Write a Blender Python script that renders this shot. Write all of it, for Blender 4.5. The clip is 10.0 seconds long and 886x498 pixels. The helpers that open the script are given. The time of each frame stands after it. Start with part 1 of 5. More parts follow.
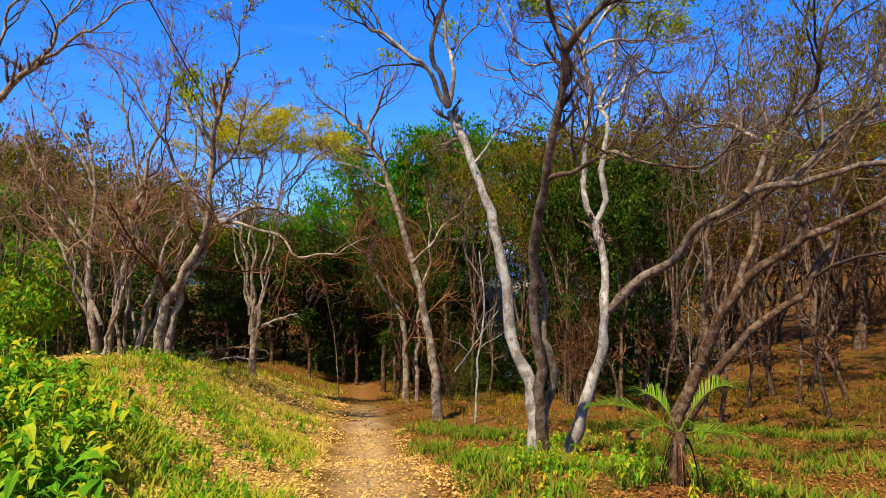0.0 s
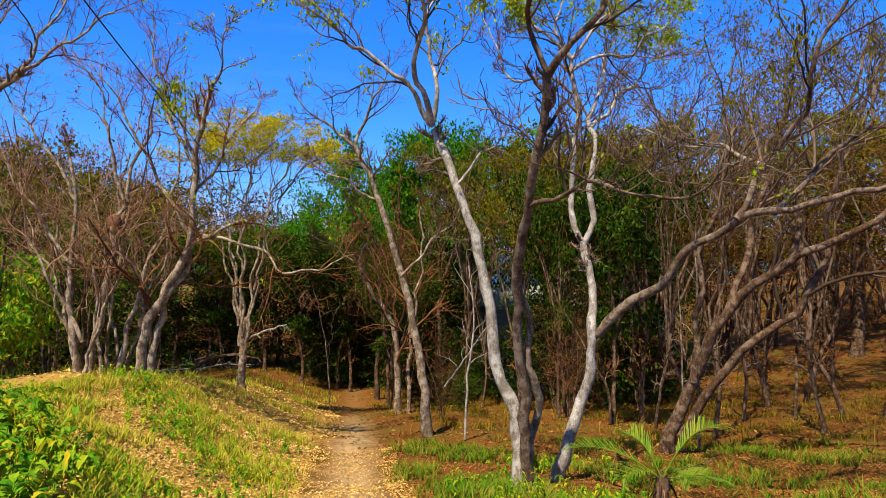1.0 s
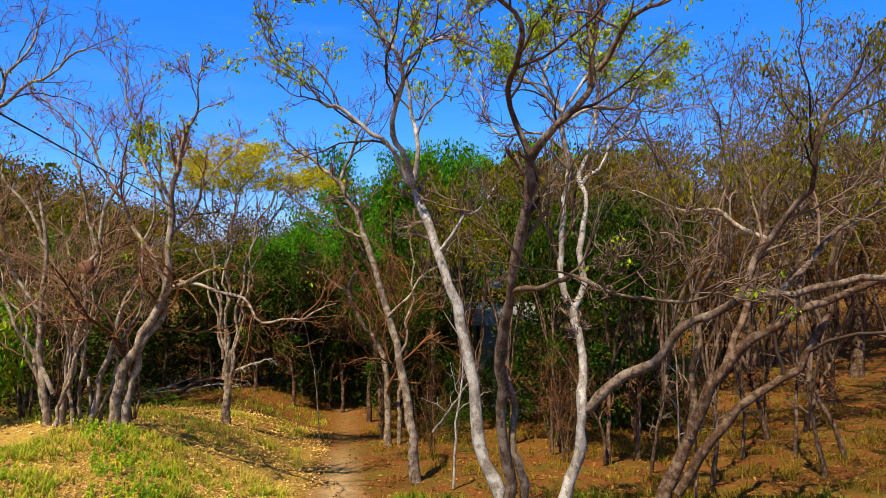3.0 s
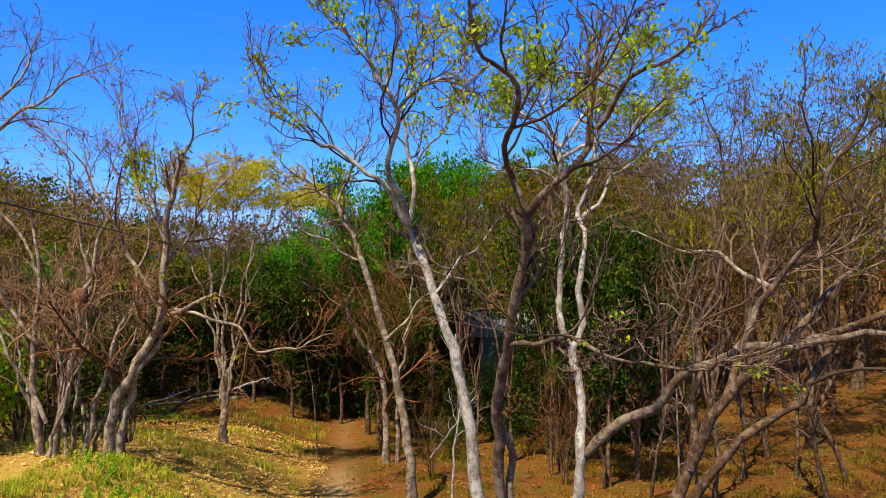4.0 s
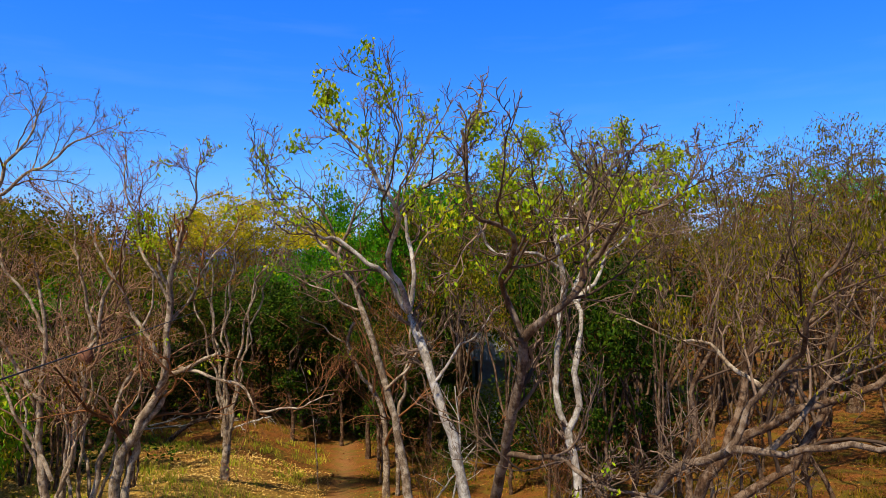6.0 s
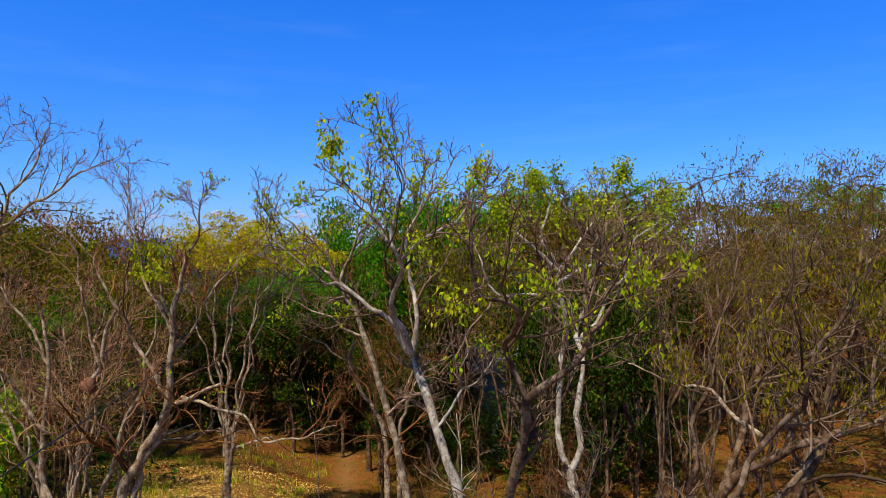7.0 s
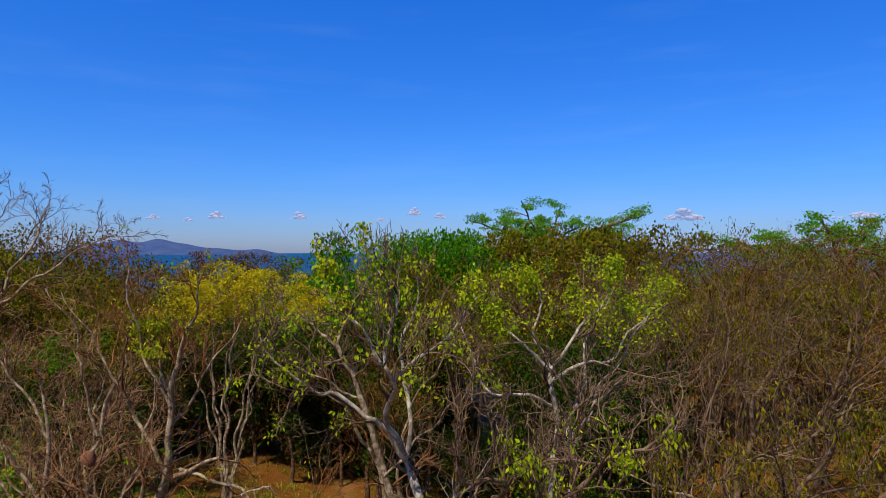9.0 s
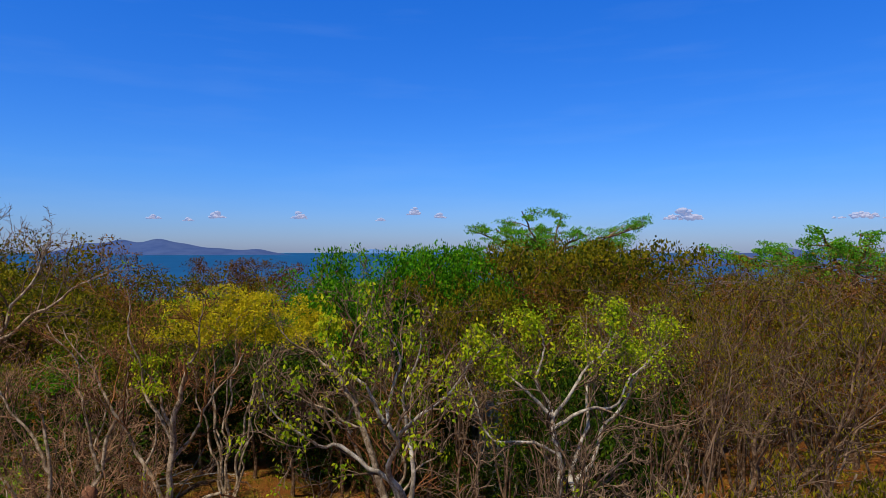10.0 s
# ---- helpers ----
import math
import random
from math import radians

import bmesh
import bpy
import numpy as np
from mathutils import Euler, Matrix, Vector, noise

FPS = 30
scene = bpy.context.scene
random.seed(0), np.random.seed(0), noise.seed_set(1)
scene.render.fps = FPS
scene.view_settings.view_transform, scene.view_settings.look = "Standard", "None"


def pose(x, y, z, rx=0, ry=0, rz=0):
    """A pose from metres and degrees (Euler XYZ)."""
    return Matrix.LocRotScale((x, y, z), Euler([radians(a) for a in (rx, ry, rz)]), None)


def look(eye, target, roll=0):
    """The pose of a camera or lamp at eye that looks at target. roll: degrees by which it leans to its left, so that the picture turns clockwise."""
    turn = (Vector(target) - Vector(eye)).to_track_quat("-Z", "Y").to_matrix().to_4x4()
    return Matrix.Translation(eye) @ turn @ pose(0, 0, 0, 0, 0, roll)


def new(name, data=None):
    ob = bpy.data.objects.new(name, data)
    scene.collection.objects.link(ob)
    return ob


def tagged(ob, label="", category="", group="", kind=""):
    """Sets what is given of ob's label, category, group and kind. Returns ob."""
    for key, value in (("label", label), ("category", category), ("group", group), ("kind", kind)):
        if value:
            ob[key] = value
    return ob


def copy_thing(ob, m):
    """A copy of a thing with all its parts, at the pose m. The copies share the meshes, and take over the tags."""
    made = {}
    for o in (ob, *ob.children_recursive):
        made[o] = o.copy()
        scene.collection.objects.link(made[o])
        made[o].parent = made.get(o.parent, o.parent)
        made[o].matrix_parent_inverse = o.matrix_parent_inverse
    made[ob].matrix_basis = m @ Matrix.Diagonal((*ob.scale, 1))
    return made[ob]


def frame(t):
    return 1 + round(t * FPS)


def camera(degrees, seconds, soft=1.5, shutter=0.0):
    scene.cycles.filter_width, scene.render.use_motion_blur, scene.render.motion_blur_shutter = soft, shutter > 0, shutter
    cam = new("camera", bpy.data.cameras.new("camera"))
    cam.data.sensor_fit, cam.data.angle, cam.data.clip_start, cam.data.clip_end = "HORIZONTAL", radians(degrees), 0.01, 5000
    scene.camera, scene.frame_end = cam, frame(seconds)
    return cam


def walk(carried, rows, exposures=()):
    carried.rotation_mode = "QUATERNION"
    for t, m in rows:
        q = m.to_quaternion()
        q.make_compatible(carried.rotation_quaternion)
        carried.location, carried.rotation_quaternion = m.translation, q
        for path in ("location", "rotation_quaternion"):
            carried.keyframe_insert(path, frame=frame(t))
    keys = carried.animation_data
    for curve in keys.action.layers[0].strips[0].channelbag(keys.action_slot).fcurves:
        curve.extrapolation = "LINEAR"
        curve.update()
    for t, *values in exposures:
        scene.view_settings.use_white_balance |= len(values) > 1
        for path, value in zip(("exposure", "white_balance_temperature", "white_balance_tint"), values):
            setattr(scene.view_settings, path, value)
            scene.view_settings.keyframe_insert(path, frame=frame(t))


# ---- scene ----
cam = camera(70.5, 10.0, soft=0.4)
EYE = 1.6
# seconds, x, y, z above the first eye, yaw, pitch
ROWS = [
    (0.0, 0.000, 0.000, 0.000, 0.24, 0.20), (0.5, 0.146, 0.127, 0.209, 0.18, 0.15), (1.0, 0.290, 0.316, 0.436, 0.13, 0.13),
    (1.5, 0.415, 0.536, 0.691, 0.06, 0.13), (2.0, 0.501, 0.727, 1.001, 0.00, 0.12), (2.5, 0.553, 0.866, 1.330, -0.02, 0.10),
    (2.7, 0.570, 0.915, 1.460, -0.02, 0.10), (3.2, 0.610, 1.045, 1.795, -0.02, 0.09), (3.8, 0.648, 1.158, 2.222, -0.02, 0.08),
    (4.5, 0.665, 1.160, 2.766, -0.03, 0.07), (5.0, 0.680, 1.085, 3.160, -0.04, 0.06), (5.5, 0.683, 0.985, 3.535, -0.05, 0.06),
    (5.7, 0.680, 0.945, 3.690, -0.04, 0.06), (6.2, 0.655, 0.885, 4.080, -0.03, 0.06), (6.8, 0.622, 0.848, 4.553, -0.03, 0.05),
    (7.0, 0.618, 0.838, 4.722, -0.03, 0.05), (7.5, 0.636, 0.822, 5.160, -0.03, 0.06), (8.0, 0.668, 0.782, 5.635, -0.03, 0.09),
    (8.5, 0.703, 0.705, 6.140, -0.04, 0.12), (9.0, 0.737, 0.638, 6.660, -0.04, 0.13), (9.5, 0.740, 0.622, 7.165, -0.04, 0.12),
    (10.0, 0.686, 0.666, 7.580, -0.04, 0.10),
]
walk(cam, [(t, pose(x, y, EYE + z, 90 + pitch, 0, yaw)) for t, x, y, z, yaw, pitch in ROWS],
     [(0.0, 0.80), (2.5, 0.80), (4.5, 0.82), (5.5, 0.70), (7.5, 0.36), (10.0, 0.11)])

# ---- light ----
SUN_TO = Vector((-0.26, -0.45, 0.85)).normalized()
sun_data = bpy.data.lights.new("sun", "SUN")
sun_data.energy, sun_data.angle, sun_data.color = 5.0, radians(0.5), (1.0, 0.91, 0.74)
sun = new("sun", sun_data)
sun.matrix_world = look(SUN_TO * 60, (0, 0, 0))
world = bpy.data.worlds.new("sky")
scene.world = world
world.use_nodes = True
wn, wl = world.node_tree.nodes, world.node_tree.links
sky = wn.new("ShaderNodeTexSky")
sky.sky_type, sky.sun_disc = "NISHITA", False
sky.sun_elevation = math.asin(SUN_TO.z)
sky.sun_rotation = math.atan2(SUN_TO.x, SUN_TO.y)
sky.altitude, sky.air_density, sky.dust_density, sky.ozone_density = 0, 1.0, 0.35, 4.0
tint = wn.new("ShaderNodeHueSaturation")
tint.inputs["Saturation"].default_value = 1.25
wl.new(sky.outputs[0], tint.inputs["Color"])
# a dry-season sky: deeper blue, with little haze at the horizon
place = wn.new("ShaderNodeTexCoord")
height = wn.new("ShaderNodeSeparateXYZ")
wl.new(place.outputs["Generated"], height.inputs[0])
band = wn.new("ShaderNodeValToRGB")
for e, (p, c) in zip((band.color_ramp.elements[0], band.color_ramp.elements[1], band.color_ramp.elements.new(0.12), band.color_ramp.elements.new(0.37), band.color_ramp.elements.new(0.5)),
                     ((0.0, (0.43, 0.54, 1.02, 1)), (1.0, (0.125, 0.13, 0.135, 1)), (0.12, (0.36, 0.68, 1.25, 1)), (0.37, (0.265, 0.79, 1.52, 1)), (0.5, (0.21, 0.28, 0.36, 1)))):
    e.position, e.color = p, c
wl.new(height.outputs["Z"], band.inputs[0])
deep = wn.new("ShaderNodeMix")
deep.data_type, deep.blend_type = "RGBA", "MULTIPLY"
deep.inputs[0].default_value = 1.0
wl.new(tint.outputs[0], deep.inputs[6])
wl.new(band.outputs[0], deep.inputs[7])
# faint streaks of high cloud
stretch = wn.new("ShaderNodeMapping")
stretch.inputs["Scale"].default_value = (2.0, 2.0, 16.0)
wl.new(place.outputs["Generated"], stretch.inputs[0])
streak = wn.new("ShaderNodeTexNoise")
streak.inputs["Scale"].default_value, streak.inputs["Detail"].default_value = 2.2, 6
wl.new(stretch.outputs[0], streak.inputs["Vector"])
veil = wn.new("ShaderNodeMapRange")
veil.inputs["From Min"].default_value, veil.inputs["From Max"].default_value, veil.inputs["To Max"].default_value = 0.5, 0.8, 0.045
wl.new(streak.outputs["Fac"], veil.inputs["Value"])
haze = wn.new("ShaderNodeMix")
haze.data_type = "RGBA"
haze.inputs[7].default_value = (4.2, 5.6, 7.4, 1)
wl.new(veil.outputs[0], haze.inputs[0])
wl.new(deep.outputs[2], haze.inputs[6])
wl.new(haze.outputs[2], wn["Background"].inputs[0])
wn["Background"].inputs[1].default_value = 0.11


# ---- materials ----
def ramp(nodes, links, src, stops):
    r = nodes.new("ShaderNodeValToRGB")
    el = r.color_ramp.elements
    while len(el) < len(stops):
        el.new(0.5)
    for e, (p, c) in zip(el, stops):
        e.position, e.color = p, (*c, 1)
    links.new(src, r.inputs[0])
    return r.outputs[0]


def noise_tex(nodes, links, coord, scale, detail=4, rough=0.6, stretch=None):
    n = nodes.new("ShaderNodeTexNoise")
    n.inputs["Scale"].default_value, n.inputs["Detail"].default_value, n.inputs["Roughness"].default_value = scale, detail, rough
    if stretch:
        m = nodes.new("ShaderNodeMapping")
        m.inputs["Scale"].default_value = stretch
        links.new(coord, m.inputs[0])
        coord = m.outputs[0]
    links.new(coord, n.inputs["Vector"])
    return n.outputs["Fac"]


def mix_col(nodes, links, fac, a, b, mode="MIX"):
    m = nodes.new("ShaderNodeMix")
    m.data_type, m.blend_type = "RGBA", mode
    for sock, v in ((m.inputs[0], fac), (m.inputs[6], a), (m.inputs[7], b)):
        if isinstance(v, (int, float)):
            sock.default_value = v
        elif isinstance(v, tuple):
            sock.default_value = (*v, 1)
        else:
            links.new(v, sock)
    return m.outputs[2]


def basic(name, rough=0.9, spec=0.1):
    m = bpy.data.materials.new(name)
    m.use_nodes = True
    nd, ln = m.node_tree.nodes, m.node_tree.links
    b = nd["Principled BSDF"]
    b.inputs["Roughness"].default_value = rough
    b.inputs["Specular IOR Level"].default_value = spec
    return m, nd, ln, b


def bump(nd, ln, b, height, strength, dist):
    u = nd.new("ShaderNodeBump")
    u.inputs["Strength"].default_value, u.inputs["Distance"].default_value = strength, dist
    ln.new(height, u.inputs["Height"])
    ln.new(u.outputs[0], b.inputs["Normal"])


def bark(name, dark, mid, light, patch):
    """Bark: grain along the stem, blotches of lichen, cracks."""
    m, nd, ln, b = basic(name, 0.92)
    c = nd.new("ShaderNodeTexCoord").outputs["Object"]
    fine = noise_tex(nd, ln, c, 22, 6, 0.7, (1, 1, 0.3))
    big = noise_tex(nd, ln, c, 4.5, 4, 0.6)
    col = ramp(nd, ln, fine, [(0.3, dark), (0.5, mid), (0.72, light)])
    spots = ramp(nd, ln, big, [(0.46, (0, 0, 0)), (0.58, (1, 1, 1))])
    col = mix_col(nd, ln, spots, col, patch)
    blot = ramp(nd, ln, noise_tex(nd, ln, c, 8, 5, 0.7, (1, 1, 0.6)), [(0.54, (0, 0, 0)), (0.60, (0.85, 0.85, 0.85))])
    col = mix_col(nd, ln, blot, col, tuple(0.5 * (p + q) for p, q in zip(dark, mid)))
    grain = ramp(nd, ln, noise_tex(nd, ln, c, 60, 3, 0.6, (1, 1, 0.5)), [(0.3, (0.55, 0.5, 0.45)), (0.65, (1, 1, 1))])
    ln.new(mix_col(nd, ln, 0.8, col, grain, "MULTIPLY"), b.inputs["Base Color"])
    bump(nd, ln, b, fine, 0.8, 0.02)
    return m


def twig_mat(name, a, bcol):
    m, nd, ln, b = basic(name, 0.9)
    g = nd.new("ShaderNodeNewGeometry")
    ln.new(ramp(nd, ln, g.outputs["Random Per Island"], [(0.0, a), (1.0, bcol)]), b.inputs["Base Color"])
    return m


def leaf_mat(name, stops, rough=0.55, trans=0.35):
    """Leaves: each one of its own shade, light shining through."""
    m, nd, ln, b = basic(name, rough, 0.04)
    g = nd.new("ShaderNodeNewGeometry")
    c = nd.new("ShaderNodeTexCoord").outputs["Object"]
    big = noise_tex(nd, ln, c, 0.8, 3)
    add = nd.new("ShaderNodeMath")
    add.operation = "MULTIPLY_ADD"
    ln.new(big, add.inputs[0])
    add.inputs[1].default_value = 0.9
    sub = nd.new("ShaderNodeMath")
    sub.operation = "MULTIPLY_ADD"
    ln.new(g.outputs["Random Per Island"], sub.inputs[0])
    sub.inputs[1].default_value, sub.inputs[2].default_value = 0.75, -0.32
    ln.new(sub.outputs[0], add.inputs[2])
    col = ramp(nd, ln, add.outputs[0], stops)
    ln.new(col, b.inputs["Base Color"])
    t = nd.new("ShaderNodeBsdfTranslucent")
    ln.new(col, t.inputs["Color"])
    mx = nd.new("ShaderNodeMixShader")
    mx.inputs[0].default_value = trans
    ln.new(b.outputs[0], mx.inputs[1])
    ln.new(t.outputs[0], mx.inputs[2])
    ln.new(mx.outputs[0], nd["Material Output"].inputs["Surface"])
    return m


BARK_PALE = bark("pale_bark", (0.100, 0.073, 0.052), (0.285, 0.240, 0.188), (0.43, 0.380, 0.315), (0.48, 0.435, 0.365))
BARK_GREY = bark("grey_bark", (0.050, 0.031, 0.018), (0.205, 0.140, 0.086), (0.36, 0.270, 0.178), (0.42, 0.335, 0.235))
BARK_BROWN = bark("brown_bark", (0.025, 0.013, 0.006), (0.088, 0.046, 0.023), (0.175, 0.103, 0.056), (0.21, 0.140, 0.088))
BARK_MID = bark("grey_brown_bark", (0.030, 0.016, 0.009), (0.112, 0.069, 0.041), (0.205, 0.143, 0.092), (0.24, 0.178, 0.125))
TWIG_GREY = twig_mat("grey_twig", (0.040, 0.023, 0.014), (0.220, 0.143, 0.090))
TWIG_BROWN = twig_mat("brown_twig", (0.036, 0.012, 0.004), (0.30, 0.128, 0.046))
TWIG_RED = twig_mat("red_brown_twig", (0.072, 0.032, 0.016), (0.41, 0.235, 0.128))
LEAF_LIME = leaf_mat("lime_leaf", [(0.15, (0.135, 0.235, 0.006)), (0.5, (0.28, 0.37, 0.008)), (0.85, (0.43, 0.43, 0.012))])
LEAF_YELLOW = leaf_mat("yellow_leaf", [(0.15, (0.240, 0.250, 0.006)), (0.5, (0.47, 0.405, 0.008)), (0.85, (0.58, 0.42, 0.012))])
LEAF_GREEN = leaf_mat("green_leaf", [(0.15, (0.017, 0.085, 0.003)), (0.5, (0.055, 0.220, 0.004)), (0.85, (0.130, 0.29, 0.006))])
LEAF_FRESH = leaf_mat("fresh_green_leaf", [(0.15, (0.045, 0.198, 0.0090)), (0.5, (0.104, 0.342, 0.0144)), (0.85, (0.207, 0.423, 0.0216))], 0.55, 0.45)
LEAF_DARK = leaf_mat("dark_green_leaf", [(0.15, (0.007, 0.019, 0.002)), (0.5, (0.024, 0.056, 0.003)), (0.85, (0.072, 0.115, 0.005))], 0.5, 0.25)
LEAF_OLIVE = leaf_mat("olive_leaf", [(0.15, (0.048, 0.023, 0.0023)), (0.5, (0.124, 0.062, 0.0037)), (0.85, (0.232, 0.104, 0.0060))], 0.55, 0.35)
LEAF_MOSS = leaf_mat("moss_green_leaf", [(0.15, (0.032, 0.048, 0.003)), (0.5, (0.115, 0.115, 0.004)), (0.85, (0.22, 0.170, 0.006))])
LEAF_RUST = leaf_mat("rust_leaf", [(0.15, (0.071, 0.025, 0.0049)), (0.5, (0.126, 0.050, 0.0084)), (0.85, (0.161, 0.085, 0.0154))])
LEAF_HERB = leaf_mat("herb_leaf", [(0.12, (0.050, 0.194, 0.007)), (0.45, (0.158, 0.331, 0.011)), (0.72, (0.346, 0.403, 0.014)), (0.95, (0.562, 0.396, 0.014))])
GRASS = leaf_mat("grass", [(0.1, (0.045, 0.150, 0.005)), (0.5, (0.135, 0.205, 0.009)), (0.9, (0.31, 0.235, 0.030))])
GRASS_BANK = leaf_mat("bank_grass", [(0.1, (0.11, 0.22, 0.008)), (0.5, (0.33, 0.34, 0.016)), (0.9, (0.54, 0.40, 0.055))])
LEAF_SAGE = leaf_mat("sage_leaf", [(0.15, (0.052, 0.054, 0.004)), (0.5, (0.155, 0.138, 0.006)), (0.85, (0.30, 0.235, 0.009))], 0.55, 0.45)
GRASS_DRY = leaf_mat("dry_grass", [(0.1, (0.078, 0.088, 0.004)), (0.5, (0.205, 0.145, 0.008)), (0.9, (0.34, 0.20, 0.020))])
LITTER_DARK = leaf_mat("brown_leaf_litter", [(0.1, (0.072, 0.026, 0.005)), (0.5, (0.200, 0.080, 0.016)), (0.9, (0.36, 0.180, 0.040))], 0.8, 0.1)
LITTER = leaf_mat("dry_leaf_litter", [(0.1, (0.21, 0.090, 0.014)), (0.5, (0.50, 0.285, 0.068)), (0.9, (0.66, 0.455, 0.15))], 0.8, 0.1)


# ---- mesh helpers ----
def unit(a):
    return a / np.maximum(np.linalg.norm(a, axis=-1, keepdims=True), 1e-9)


def part(name, mesh, material, parent=None, label=""):
    mesh.materials.append(material)
    ob = new(name, mesh)
    if parent is not None:
        ob.parent = parent
    return tagged(ob, label)


def mesh_from(name, v, f, smooth=True):
    """A mesh from vertex and face arrays (all faces with as many corners)."""
    me = bpy.data.meshes.new(name)
    f = np.asarray(f, np.int32)
    nf, k = f.shape
    me.vertices.add(len(v))
    me.vertices.foreach_set("co", np.asarray(v, np.float32).ravel())
    me.loops.add(nf * k)
    me.loops.foreach_set("vertex_index", f.ravel())
    me.polygons.add(nf)
    me.polygons.foreach_set("loop_start", np.arange(0, nf * k, k, dtype=np.int32))
    me.polygons.foreach_set("use_smooth", np.full(nf, smooth, bool))
    me.update(calc_edges=True)
    return me


def tubes(P, R, sides):
    """Round stems along the lines P (b, n, 3) with radii R (b, n)."""
    b, n, _ = P.shape
    T = unit(np.gradient(P, axis=1))
    ref = np.where(np.abs(unit(P[:, -1] - P[:, 0])[:, 2:3]) > 0.8, (1.0, 0.0, 0.0), (0.0, 0.0, 1.0))[:, None, :]
    A = unit(np.cross(T, ref))
    B = np.cross(T, A)
    ang = np.arange(sides) * 2 * np.pi / sides
    V = P[:, :, None] + R[:, :, None, None] * (A[:, :, None] * np.cos(ang)[:, None] + B[:, :, None] * np.sin(ang)[:, None])
    i = (np.arange(b)[:, None, None] * n + np.arange(n - 1)[None, :, None]) * sides
    s, s2 = np.arange(sides), (np.arange(sides) + 1) % sides
    F = np.stack([i + s, i + s2, i + sides + s2, i + sides + s], -1)
    return V.reshape(-1, 3), F.reshape(-1, 4)


def join(pieces):
    v, f, off = [], [], 0
    for a, c in pieces:
        v.append(a)
        f.append(c + off)
        off += len(a)
    return np.concatenate(v), np.concatenate(f)


def bend(pts, n=14):
    """A smooth line of n points through a few."""
    p = np.array(pts, float)
    q = np.vstack([2 * p[0] - p[1], p, 2 * p[-1] - p[-2]])
    seg = np.linalg.norm(np.diff(p, axis=0), axis=1)
    u = np.linspace(0, 1, n) * seg.sum()
    cum = np.concatenate([[0], np.cumsum(seg)])
    out = []
    for x in u:
        i = min(max(np.searchsorted(cum, x) - 1, 0), len(seg) - 1)
        t = (x - cum[i]) / seg[i]
        a, b, c, d = q[i], q[i + 1], q[i + 2], q[i + 3]
        out.append(0.5 * (2 * b + (c - a) * t + (2 * a - 5 * b + 4 * c - d) * t * t + (3 * b - a - 3 * c + d) * t ** 3))
    return np.array(out)


def sprout(rng, P, R, count, lo=0.25, angle=50, ratio=0.55, n=6, up=0.25, wig=0.3, thin=0.6, hi=1.0, rmin=0.003, fall=0.6):
    """Children of the lines P: count for each, from the share lo of its length on."""
    b, m, _ = P.shape
    k = np.repeat(np.arange(b), count)
    u = (lo + (hi - lo) * (np.tile(np.arange(count), b) + rng.random(b * count)) / count) * (m - 1.001)
    i = u.astype(int)
    w = (u - i)[:, None]
    start = P[k, i] * (1 - w) + P[k, i + 1] * w
    rad = R[k, i] * (1 - w[:, 0]) + R[k, i + 1] * w[:, 0]
    T = unit(P[k, i + 1] - P[k, i])
    side = unit(np.cross(T, rng.normal(size=T.shape)))
    a = np.radians(angle * (0.6 + 0.8 * rng.random(len(k))))[:, None]
    D = unit(T * np.cos(a) + side * np.sin(a) + (0, 0, up))
    L = np.linalg.norm(np.diff(P, axis=1), axis=2).sum(1)[k] * ratio * (0.55 + 0.7 * rng.random(len(k))) * (1.15 - fall * u / m)
    step = (L / (n - 1))[:, None]
    out = [start]
    for _ in range(n - 1):
        D = unit(D + rng.normal(size=D.shape) * wig + (0, 0, up * 0.25))
        out.append(out[-1] + D * step)
    r0 = np.maximum(rad * thin, rmin)
    return np.stack(out, 1), np.maximum(r0[:, None] * np.linspace(1, 0.3, n), rmin * 0.6)


def leaves(rng, P, per, size, droop=0.4, spread=0.06, lo=0.3, width=0.42):
    """Folded leaf blades along the lines P."""
    b, m, _ = P.shape
    k = np.repeat(np.arange(b), per)
    u = (lo + (1 - lo) * rng.random(len(k))) * (m - 1.001)
    i = u.astype(int)
    w = (u - i)[:, None]
    c = P[k, i] * (1 - w) + P[k, i + 1] * w + rng.normal(size=(len(k), 3)) * spread
    D = unit(rng.normal(size=(len(k), 3)) - (0, 0, droop * 2))
    return blades(rng, c, D, size * (0.6 + 0.8 * rng.random(len(k))), width)


def blades(rng, c, D, s, width=0.42):
    S = unit(np.cross(D, rng.normal(size=D.shape)))
    N = np.cross(D, S)
    s = s[:, None]
    V = np.stack([c, c + D * s * 0.45 + S * s * width * 0.5 + N * s * 0.07, c + D * s, c + D * s * 0.45 - S * s * width * 0.5 + N * s * 0.07], 1)
    j = np.arange(len(c))[:, None] * 4
    return V.reshape(-1, 3), np.concatenate([j + (0, 1, 2), j + (0, 2, 3)], 1).reshape(-1, 3)


# ---- ground ----
def path_x(y):
    return 0.25 - 0.142 * y + 0.12 * np.sin(y * 0.35)


